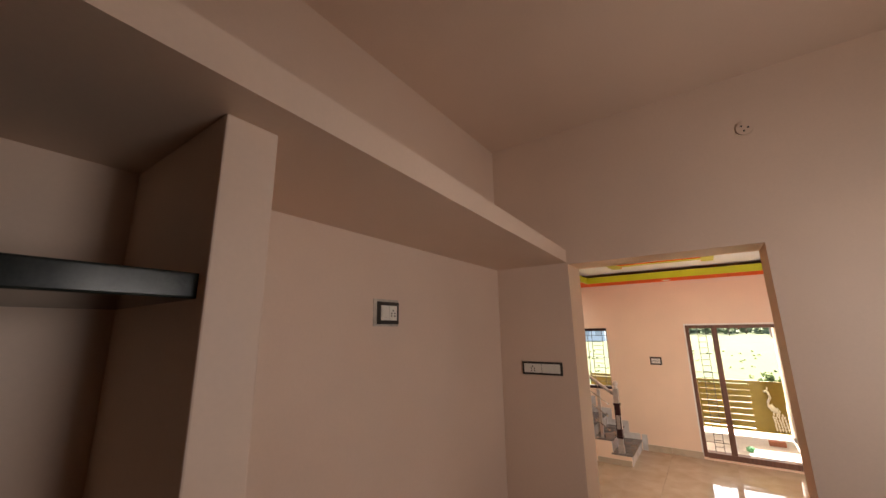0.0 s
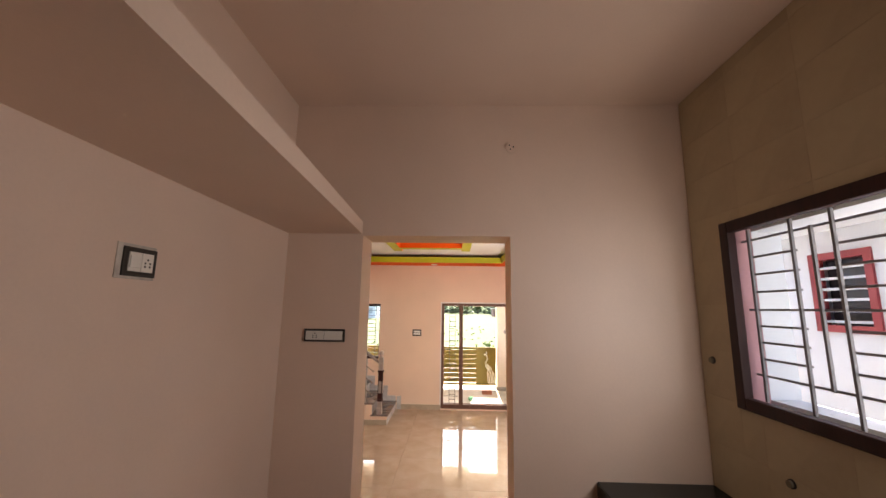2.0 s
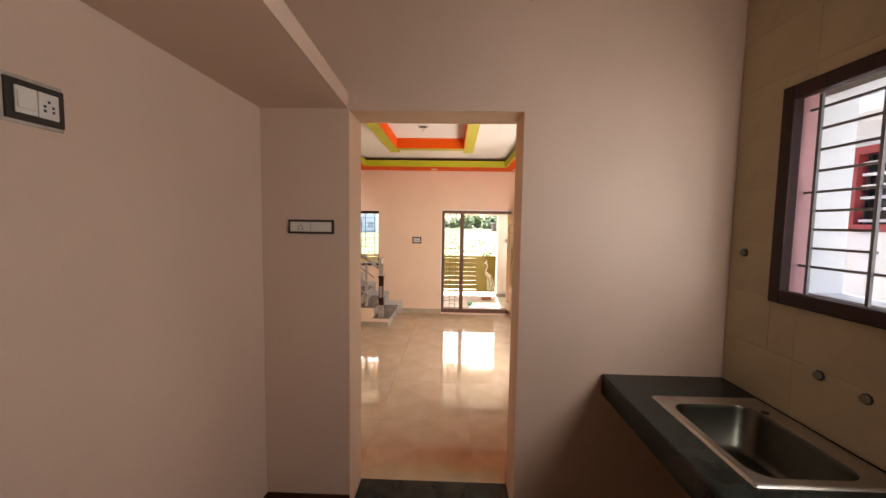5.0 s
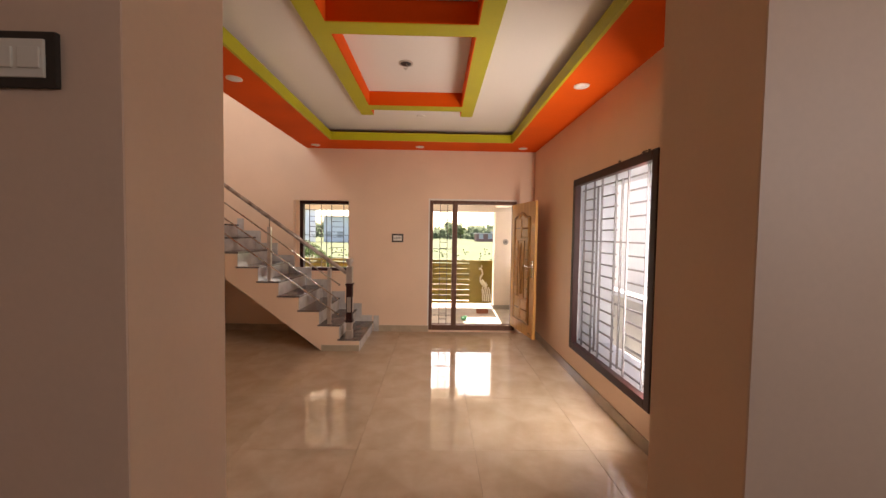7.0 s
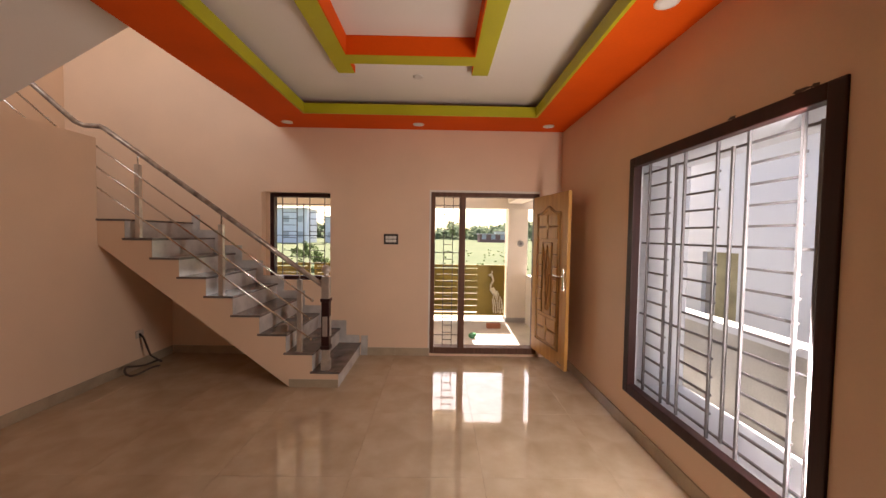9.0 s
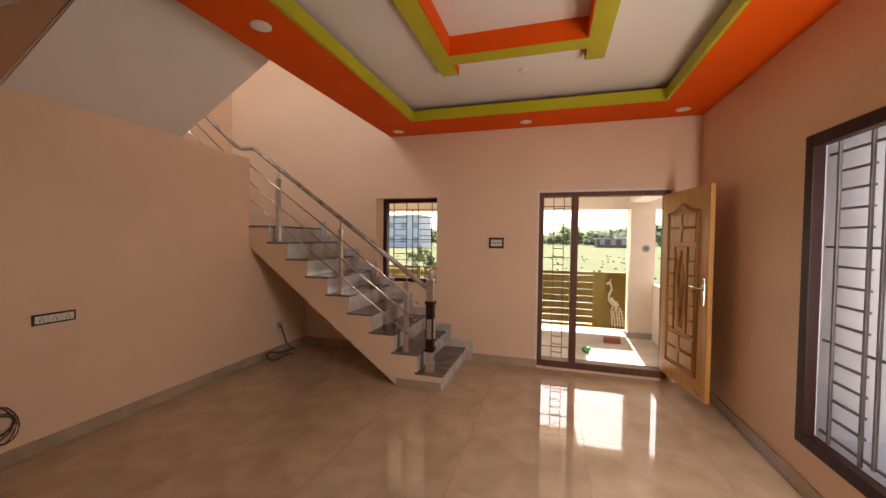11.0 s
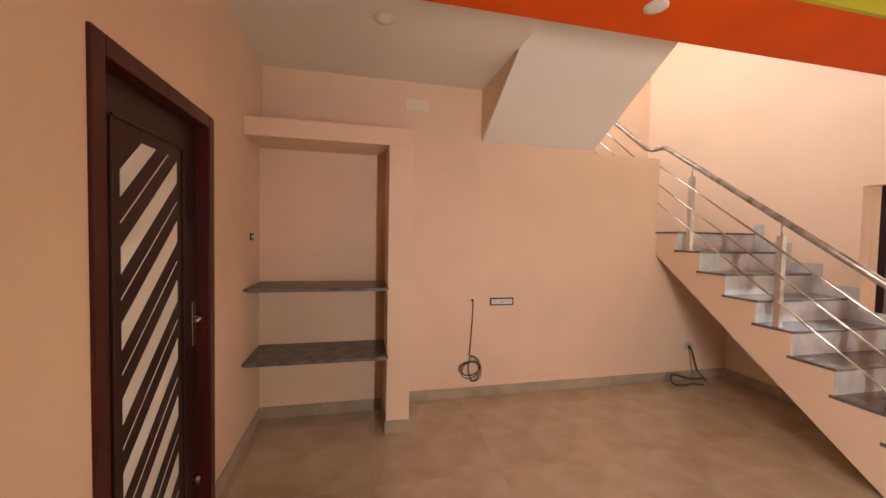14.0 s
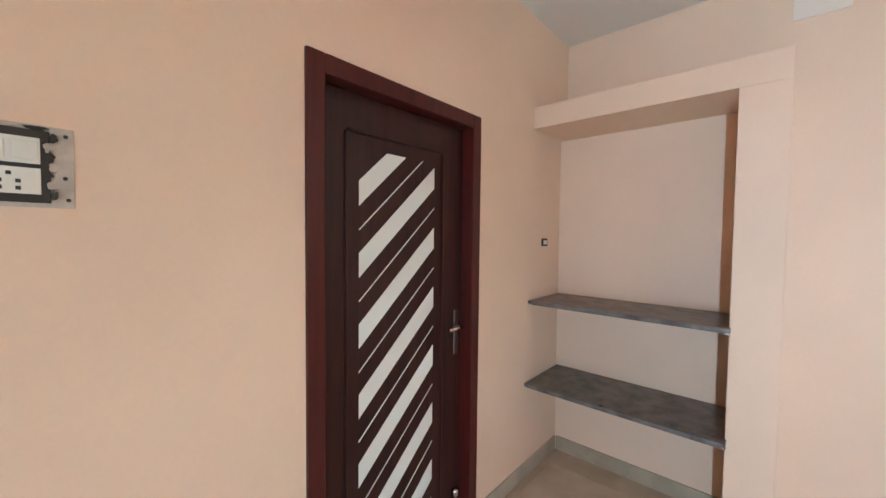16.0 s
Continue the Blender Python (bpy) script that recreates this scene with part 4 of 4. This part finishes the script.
for k in range(5):
    part("plaster_smear", flake("y", LY0 + 0.0035, 1, -0.965 + 0.038 * k, 1.694, 0.020, 0.0045, 80 + k, thick=0.006), METALBOX if k % 2 else BOXBLACK, board, "dark smear along the box edge")

# cables on the west wall
cab = thing("coiled_cable", "loose black cable coil hanging from a wall hole", "cable")
pts = [(LX0 + 0.004, 4.726, 0.898), (LX0 + 0.03, 4.726, 0.87), (LX0 + 0.022, 4.722, 0.70), (LX0 + 0.02, 4.705, 0.42)]
loops = ((0.10, 0.115, 4.695, 0.285, 0.0), (0.085, 0.075, 4.715, 0.255, 0.3), (0.105, 0.05, 4.70, 0.29, 0.15), (0.075, 0.085, 4.725, 0.26, -0.2), (0.055, 0.13, 4.765, 0.27, 0.35))
for j, (ry, rz, cy, cz, tl) in enumerate(loops):
    for i in range(16):
        a = i * math.tau / 16
        f = i / 16
        nx = loops[(j + 1) % len(loops)]
        mix = [(1 - f) * p + f * q for p, q in zip((ry, rz, cy, cz, tl), nx)]
        u, v = mix[0] * math.sin(a), mix[1] * math.cos(a)
        pts.append((LX0 + 0.012 + 0.010 * ((3 * j + i) % 7) / 6 + 0.004 * j, mix[2] + u * math.cos(mix[4]) - v * math.sin(mix[4]), mix[3] + u * math.sin(mix[4]) + v * math.cos(mix[4])))
pts = pts[:-6]
part("cable", tube(pts, 0.0042, 6), CABLE, cab)
part("wall_hole", tube([(LX0 + 0.0005, 4.726, 0.898), (LX0 + 0.004, 4.726, 0.898)], 0.012, 10), BLACK, cab)
cab2 = thing("floor_cable", "thick black cable loop from a wall box under the stairs", "cable")
pts = [(LX0 + 0.004, 7.15, 0.36), (LX0 + 0.06, 7.13, 0.33), (LX0 + 0.13, 7.13, 0.14)]
for i in range(17):
    a = i / 16 * math.tau * 0.9 + 0.9
    pts.append((LX0 + 0.20 + 0.13 * math.cos(a), 6.95 + 0.17 * math.sin(a), 0.05 + 0.045 * math.sin(a * 1.3) ** 2))
part("cable", tube(pts, 0.010, 8), CABLE, cab2)
part("wall_box", boxes((LX0, LX0 + 0.006, 7.10, 7.20, 0.32, 0.40), bevel=0.002), METALBOX, cab2)

# ---- outside ----
setting("ground", boxes((-900, 900, -600, 1500, -0.9, -0.5)), GRASS, "dry green field reaching the horizon", "ground")
setting("porch_floor", boxes((-4.2, 2.0, LY1 + 0.23, 9.75, -0.5, -0.02)), CEMENTLIGHT, "pale cement porch floor", "porch floor")
# Pale ground added behind the gate to bounce sun onto the porch ceiling.
setting("road", boxes((-9.0, 6.0, 9.751, 14.2, -0.5, -0.10)), SAND, "assumed pale ground before the gate, bouncing sun under the porch", "road")
setting("side_yard", boxes((LX1 + 0.23, 3.2, -3.0, LY1 + 0.23, -0.5, -0.12)), CEMENT, "grey cement side yard", "ground")
porch = thing("porch_roof", "pale painted porch roof slab and beam", "porch", kind="structure")
part("slab", boxes((-4.9, 1.9, LY1 + 0.23, 9.95, 2.25, 2.42)), OUTPINK, porch)
# Unseen slab added to shade the porch floor left of the sun patch.
part("canopy", boxes((-4.9, 0.27, 9.951, 10.95, 2.26, 2.40)), OUTPINK, porch)
part("beam", boxes((-4.9, 1.9, 9.55, 9.8, 1.93, 2.25)), OUTPINK, porch)
part("side_beam", boxes((0.87, 1.12, LY1 + 0.24, 9.55, 2.02, 2.25)), OUTPINK, porch)
for x0, x1 in ((0.885, 1.22), (-4.2, -3.9)):
    pl = thing("porch_pillar", "pale painted square porch pillar", "pillar", "porch pillars")
    part("shaft", boxes((x0, x1, 9.5, 9.8, -0.03, 1.93), bevel=0.008), OUTPINK, pl)
    part("plinth", boxes((x0 - 0.02, x1 + 0.02, 9.48, 9.82, -0.03, 0.06), bevel=0.006), CEMENT, pl)
sidew = thing("porch_side_wall", "low pale porch side wall", "wall", kind="structure")
part("wall", boxes((1.20, 1.35, LY1 + 0.23, 9.5, -0.03, 0.80)), OUTPINK, sidew)
gate = thing("metal_gate", "olive gold slatted metal gate with peacock cutout", "gate")
GZ0, GZ1, GY = 0.07, 0.95, 9.62
for x0, x1 in ((-0.43, 0.43), (-1.42, -0.50), (-2.45, -1.5), (-3.45, -2.52)):
    fr = part("gate_frame", boxes((x0, x0 + 0.045, GY, GY + 0.035, GZ0, GZ1), (x1 - 0.045, x1, GY, GY + 0.035, GZ0, GZ1), (x0 + 0.045, x1 - 0.045, GY, GY + 0.035, GZ1 - 0.05, GZ1), (x0 + 0.045, x1 - 0.045, GY, GY + 0.035, GZ0, GZ0 + 0.045)), GATE, gate)
    nb = 7
    for k in range(nb):
        z = GZ0 + 0.062 + k * (GZ1 - GZ0 - 0.12) / nb
        part("slat", boxes((x0 + 0.045, x1 - 0.045, GY + 0.008, GY + 0.024, z, z + 0.102)), GATE, fr)
pan = part("peacock_panel", boxes((0.43, 0.86, GY + 0.002, GY + 0.03, GZ0, GZ1)), GATE, gate)
# Cream solids on the panel imitate daylight through the cut shapes.
part("peacock_neck", tube([(0.665, GY - 0.004, 0.45), (0.62, GY - 0.004, 0.52), (0.62, GY - 0.004, 0.60), (0.66, GY - 0.004, 0.68), (0.64, GY - 0.004, 0.76), (0.61, GY - 0.004, 0.785), (0.585, GY - 0.004, 0.765)], 0.02, 8), CUTOUTLIGHT, pan, "peacock neck cutout with daylight painted cream")
part("peacock_crest", tube([(0.63, GY - 0.004, 0.79), (0.64, GY - 0.004, 0.85)], 0.011, 6), CUTOUTLIGHT, pan)
part("peacock_body", tube([(0.64, GY - 0.004, 0.55), (0.69, GY - 0.004, 0.48), (0.70, GY - 0.004, 0.42)], 0.034, 8), CUTOUTLIGHT, pan)
rng = random.Random(9)
for r in range(8):
    nf = 2 + min(r, 3)
    for k in range(nf):
        z = 0.50 - r * 0.05 - 0.012 * (k % 2)
        x = 0.715 + 0.006 * r - 0.019 * (nf - 1) + 0.038 * k + rng.uniform(-0.005, 0.005)
        q = prism(bmesh.new(), [(x - 0.015, z), (x - 0.006, z - 0.036), (x + 0.005, z - 0.036), (x + 0.015, z), (x + 0.009, z + 0.016), (x - 0.009, z + 0.016)], "y", GY - 0.006, GY + 0.0025)
        part("peacock_feather", q, CUTOUTLIGHT, pan)
for x, y, col, nm, lb in ((0.60, 9.10, BRICK, "brick", "loose red brick on the porch floor"), (0.21, 8.50, GREENBAG, "plastic_bag", "crumpled green plastic bag on the porch")):
    if nm == "brick":
        tagged(new("loose_brick", mesh_of("loose_brick", boxes((x - 0.11, x + 0.11, y - 0.05, y + 0.05, -0.021, 0.055), bevel=0.006), col)), lb, "brick")
    else:
        bm = bmesh.new()
        bmesh.ops.create_icosphere(bm, subdivisions=3, radius=0.07)
        for v in bm.verts:
            v.co = Vector((x, y, 0.025)) + v.co * (0.75 + 0.5 * noise.noise(v.co * 28)) * 1.0
            v.co.z = max(-0.02, v.co.z * 0.8)
        tagged(new("plastic_bag", mesh_of("plastic_bag", bm, col)), lb, "bag")

# neighbour's house and the boundary wall beside the windows
nb = thing("neighbour_house", "white plastered neighbouring house with small windows", "house")
NX = 3.2
for row in ((NX, NX + 0.2, -4, 3.42, -0.5, 5.2), (NX, NX + 0.2, 3.95, 7.48, -0.5, 5.2), (NX, NX + 0.2, 8.06, 12.0, -0.5, 5.2), (NX, NX + 0.2, 3.42, 3.95, -0.5, 1.72), (NX, NX + 0.2, 3.42, 3.95, 2.42, 5.2),
            (NX, NX + 0.2, 7.48, 8.06, -0.5, 0.45), (NX, NX + 0.2, 7.48, 8.06, 1.3, 5.2), (NX + 0.2, 7.0, 11.8, 12.0, -0.5, 5.2), (NX + 0.2, 7.0, -4.0, -3.8, -0.5, 5.2), (7.0, 7.2, -4.0, 12.0, -0.5, 5.2)):
    part("wall", boxes(row), OUTWHITE, nb)
part("roof", boxes((NX - 0.35, 7.5, -4.3, 12.3, 5.2, 5.35)), CEMENTLIGHT, nb)
part("sunshade", boxes((NX - 0.30, NX, 3.0, 8.4, 2.62, 2.70)), OUTWHITE, nb)
w1 = part("window", boxes((NX - 0.02, NX + 0.06, 3.42, 3.48, 1.72, 2.42), (NX - 0.02, NX + 0.06, 3.89, 3.95, 1.72, 2.42), (NX - 0.02, NX + 0.06, 3.48, 3.89, 1.72, 1.78), (NX - 0.02, NX + 0.06, 3.48, 3.89, 2.36, 2.42)), REDPAINT, nb, "red painted window frame")
for k in range(6):
    part("louvre", boxes((NX + 0.02, NX + 0.05, 3.48, 3.89, 1.80 + k * 0.095, 1.822 + k * 0.095)), OUTWHITE, w1)
part("pane", boxes((NX + 0.09, NX + 0.1, 3.48, 3.89, 1.78, 2.36)), GLASSDARK, w1, "dark window interior")
w2 = part("window", boxes((NX + 0.04, NX + 0.06, 7.48, 7.86, 0.45, 1.3)), BOARD, nb, "olive board closing a window opening")
part("panel", boxes((NX + 0.06, NX + 0.08, 7.86, 8.06, 0.45, 1.3)), CEMENT, w2)
setting("boundary_wall", boxes((2.35, 2.47, 3.2, 9.0, -0.4, 0.62), bevel=0.004), CEMENT, "grey cement boundary wall", "wall")
setting("boundary_coping", boxes((2.32, 2.50, 3.2, 9.0, 0.622, 0.69), bevel=0.006), OUTWHITE, "white coping on the boundary wall", "wall")

# far field: scrub, tree line, houses
rng = random.Random(21)


def leaf_clump(bm, cx, cy, cz, rad, count, size):
    for _ in range(count):
        d = Vector((rng.gauss(0, 1), rng.gauss(0, 1), rng.gauss(0, 0.8))).normalized() * rad * (rng.random() ** 0.4)
        p, u = Vector((cx, cy, cz)) + d, Vector((rng.gauss(0, 1), rng.gauss(0, 1), rng.gauss(0, 1))).normalized()
        v = u.cross(Vector((0.3, 0.5, 0.8))).normalized() * size * rng.uniform(0.6, 1.3)
        u = u * size * rng.uniform(0.8, 1.6)
        bm.faces.new([bm.verts.new(p - u), bm.verts.new(p + v), bm.verts.new(p + u), bm.verts.new(p - v)])


def tree(x, y, h):
    t = thing("tree", "leafy green roadside tree", "tree", "far trees", at=(x, y, -0.5))
    trunk = tube([(0, 0, 0), (0.05 * h * 0.2, 0, h * 0.25), (0, 0.02, h * 0.5)], 0.035 * h, 7)
    for a in range(4):
        tube([(0, 0, h * 0.35), (0.18 * h * math.cos(a * 1.7), 0.18 * h * math.sin(a * 1.7), h * 0.62)], 0.015 * h, 5, bm=trunk)
    part("trunk", trunk, BARK, t)
    cr = bmesh.new()
    for _ in range(9):
        a, q = rng.uniform(0, math.tau), rng.uniform(0, 0.33) * h
        leaf_clump(cr, q * math.cos(a), q * math.sin(a), h * rng.uniform(0.45, 0.9), h * rng.uniform(0.12, 0.2), 110, h * 0.022)
    part("crown", cr, LEAVES, t)
    return t


# Distance haze is put into the paler leaf colour of these woods.
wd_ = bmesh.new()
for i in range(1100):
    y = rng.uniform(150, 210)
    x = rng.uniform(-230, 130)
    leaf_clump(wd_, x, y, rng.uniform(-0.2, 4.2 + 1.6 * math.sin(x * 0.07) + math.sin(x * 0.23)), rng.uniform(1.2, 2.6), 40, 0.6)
tagged(new("far_woods", mesh_of("far_woods", wd_, foliage("haze_tinted_woods", (0.15, 0.19, 0.13)))), "green belt of woods behind the field, haze painted into its colour", "woods", kind="stuff")
base = [tree(-60, 150, 5.5), tree(10, 160, 5.0), tree(40, 140, 4.5)]
for i in range(26):
    x = -110 + i * 8.2 + rng.uniform(-3, 3)
    copy_thing(base[i % 3], pose(x, rng.uniform(130, 190), -0.5, 0, 0, rng.uniform(0, 360)))
for x, y, h in ((-11.5, 34, 1.3), (-8.6, 27, 1.0), (-6.4, 22, 0.9), (-0.4, 16, 0.9), (1.6, 19, 0.8)):
    bush = thing("bush", "low leafy green bush in the field", "bush", "field bushes", at=(x, y, -0.5))
    part("stem", tube([(0, 0, 0), (0.02, 0.01, h * 0.3), (0, 0.03, h * 0.55)], 0.02 * h + 0.008, 6), BARK, bush)
    cr = bmesh.new()
    for _ in range(14):
        a, q = rng.uniform(0, math.tau), rng.uniform(0, 0.75) * h
        leaf_clump(cr, q * math.cos(a), q * math.sin(a), h * rng.uniform(0.15, 0.85) * (1 - 0.35 * q / h), h * rng.uniform(0.14, 0.24), 70, h * 0.045)
    part("crown", cr, LEAVES, bush)
sc = bmesh.new()
for _ in range(420):
    y = 12 + 40 * rng.random() ** 1.5
    x = rng.uniform(-0.9, 0.35) * y
    leaf_clump(sc, x, y, -0.47, rng.uniform(0.06, 0.14), 9, 0.03 + y * 0.0011)
tagged(new("scrub", mesh_of("scrub", sc, foliage("scrub_leaves", (0.14, 0.18, 0.085)))), "scattered low weeds in the field", "scrub", kind="stuff")
for nm, x, y, wd, h, m_, lb in (("far_house", -30, 75, 8, 6.5, OUTWHITE, "white two-storey house across the field"), ("far_house", -20.5, 80, 7, 5.2, BLUEHOUSE, "pale blue house across the field"), ("far_shed", 15.5, 110, 8, 2.3, MAROONROOF, "brown brick shed across the field"), ("far_house", 24, 130, 9, 3.2, BLUEHOUSE, "small grey-blue house across the field")):
    hs = thing(nm, lb, "house", "far houses", at=(x, y, -0.5))
    part("wall", boxes((-wd / 2, wd / 2, 0, 6, 0, h)), m_, hs)
    part("roof", boxes((-wd / 2 - 0.3, wd / 2 + 0.3, -0.4, 6.3, h, h + 0.25)), CEMENTLIGHT, hs)
    for r in range(max(1, int(h // 3))):
        for k in range(3):
            cx = -wd / 2 + wd * (k + 0.5) / 3
            wn = part("window", boxes((cx - 0.6, cx + 0.6, -0.05, 0.02, 1.0 + 3 * r, 2.2 + 3 * r)), FARGLASS, hs)
            part("sill", boxes((cx - 0.7, cx + 0.7, -0.15, 0.0, 0.9 + 3 * r, 0.99 + 3 * r)), OUTWHITE, wn)

# ---- tiles: floors, skirtings, kitchen wall ----
def tiles(parent, x0, x1, y0, y1, top, size, gap, thick, material, offx=0.0, offy=0.0):
    cache = {}
    i0, i1 = math.floor((x0 - offx) / size), math.ceil((x1 - offx) / size)
    j0, j1 = math.floor((y0 - offy) / size), math.ceil((y1 - offy) / size)
    for i in range(i0, i1):
        for j in range(j0, j1):
            a, b = max(x0, offx + i * size), min(x1, offx + (i + 1) * size)
            c0, d = max(y0, offy + j * size), min(y1, offy + (j + 1) * size)
            if b - a < 0.02 or d - c0 < 0.02:
                continue
            key = (round(b - a, 4), round(d - c0, 4))
            if key not in cache:
                cache[key] = mesh_of("tile", boxes((-(b - a - gap) / 2, (b - a - gap) / 2, -(d - c0 - gap) / 2, (d - c0 - gap) / 2, -thick, 0)), material)
            ob = new("tile", cache[key])
            ob.location, ob.parent = ((a + b) / 2, (c0 + d) / 2, top), parent


tiles(bpy.data.objects["floor_living"], LX0, LX1, LY0 + 0.006, LY1, 0.0, 0.8, 0.0015, 0.012, TILE, -0.01, 2.2)
tiles(bpy.data.objects["floor_kitchen"], KX0, KX1, KY0, KY1 - 0.011, KZ, 0.4, 0.003, 0.008, KFLOOR, 0.0, 2.69)


def skirting(name, plane, w, sgn, u0, u1, z0, z1, m, length=0.8):
    root = thing(name, "row of skirting tiles along the wall foot", "skirting", kind="structure")
    n_ = max(1, math.ceil((u1 - u0) / length))
    for k in range(n_):
        a, b = u0 + (u1 - u0) * k / n_ + 0.0008, u0 + (u1 - u0) * (k + 1) / n_ - 0.0008
        q0, q1 = sorted((w + sgn * 0.0005, w + sgn * 0.011))
        part("skirting_tile", boxes((q0, q1, a, b, z0, z1) if plane == "x" else (a, b, q0, q1, z0, z1), bevel=0.002), m, root)


SK = 0.095
skirting("baseboard_west", "x", LX0, 1, 4.102, 7.628, 0.0005, SK, SKIRT)
skirting("baseboard_niche_back", "x", LX0 + 0.09, 1, LY0 + 0.012, 3.906, 0.0005, SK, SKIRT)
skirting("baseboard_niche_side", "y", 3.918, -1, LX0 + 0.102, -2.991, 0.0005, SK, SKIRT)
skirting("baseboard_pier_front", "x", -2.99, 1, 3.907, 4.101, 0.0005, SK, SKIRT)
skirting("baseboard_pier_side", "y", 4.09, 1, LX0 + 0.012, -2.991, 0.0005, SK, SKIRT)
skirting("baseboard_south", "y", LY0, 1, LX0 + 0.102, BX0 - 0.001, 0.0005, SK, SKIRT)
skirting("baseboard_south_middle", "y", LY0, 1, BX1 + 0.001, DX0, 0.0005, SK, SKIRT)
skirting("baseboard_south_east", "y", LY0, 1, DX1, LX1, 0.0005, SK, SKIRT)
skirting("baseboard_east", "x", LX1, -1, LY0 + 0.012, LY1 - 0.012, 0.0005, SK, SKIRT)
skirting("baseboard_north", "y", LY1, -1, SX + 0.02, FX0 - 0.002, 0.0005, SK, SKIRT)
skirting("baseboard_under_stairs", "y", LY1, -1, LX0 + 0.012, -1.75, 0.0005, SK, SKIRT)
skirting("baseboard_kitchen_north", "y", KY1 - 0.004, -1, KX0, DX0, KZ, KZ + 0.10, KSKIRT, 0.4)
skirting("baseboard_kitchen_north_east", "y", KY1 - 0.004, -1, DX1, KX1, KZ, KZ + 0.10, KSKIRT, 0.4)
skirting("baseboard_kitchen_west", "x", KX0, 1, 0.80, KY1 - 0.017, KZ, KZ + 0.10, KSKIRT, 0.4)

# wall tiles round the kitchen window
kw = bpy.data.objects["wall_kitchen_east"]
cache = {}
tw, th = 0.40, 0.25
for i in range(9):
    for j in range(10):
        a, b = KY1 - 0.01 - (i + 1) * tw, KY1 - 0.01 - i * tw
        c0, d = KC + 0.002 + j * th, min(KC + 0.002 + (j + 1) * th, KH - 0.002)
        if d - c0 < 0.02:
            continue
        spans = [(a, b, c0, d)]
        if b > KWY0 and a < KWY1 and d > KWZ0 and c0 < KWZ1:
            spans = []
            if b > KWY1:
                spans.append((max(a, KWY1), b, c0, d))
            if a < KWY0:
                spans.append((a, min(b, KWY0), c0, d))
            lo, hi = max(a, KWY0), min(b, KWY1)
            if c0 < KWZ0:
                spans.append((lo, hi, c0, KWZ0))
            if d > KWZ1:
                spans.append((lo, hi, KWZ1, d))
        for p, q, r, s in spans:
            if q - p < 0.01 or s - r < 0.01:
                continue
            key = (round(q - p, 4), round(s - r, 4))
            if key not in cache:
                hy, hz_ = (q - p) / 2 - 0.0007, (s - r) / 2 - 0.0007
                cache[key] = mesh_of("wall_tile", boxes((-0.003, 0.001, -hy, hy, -hz_, hz_)), KTILE)
            ob = new("wall_tile", cache[key])
            ob.location, ob.parent = (KX1, (p + q) / 2, (r + s) / 2), kw
            ob.rotation_euler = (0, radians(rng.uniform(-0.12, 0.12)), 0)
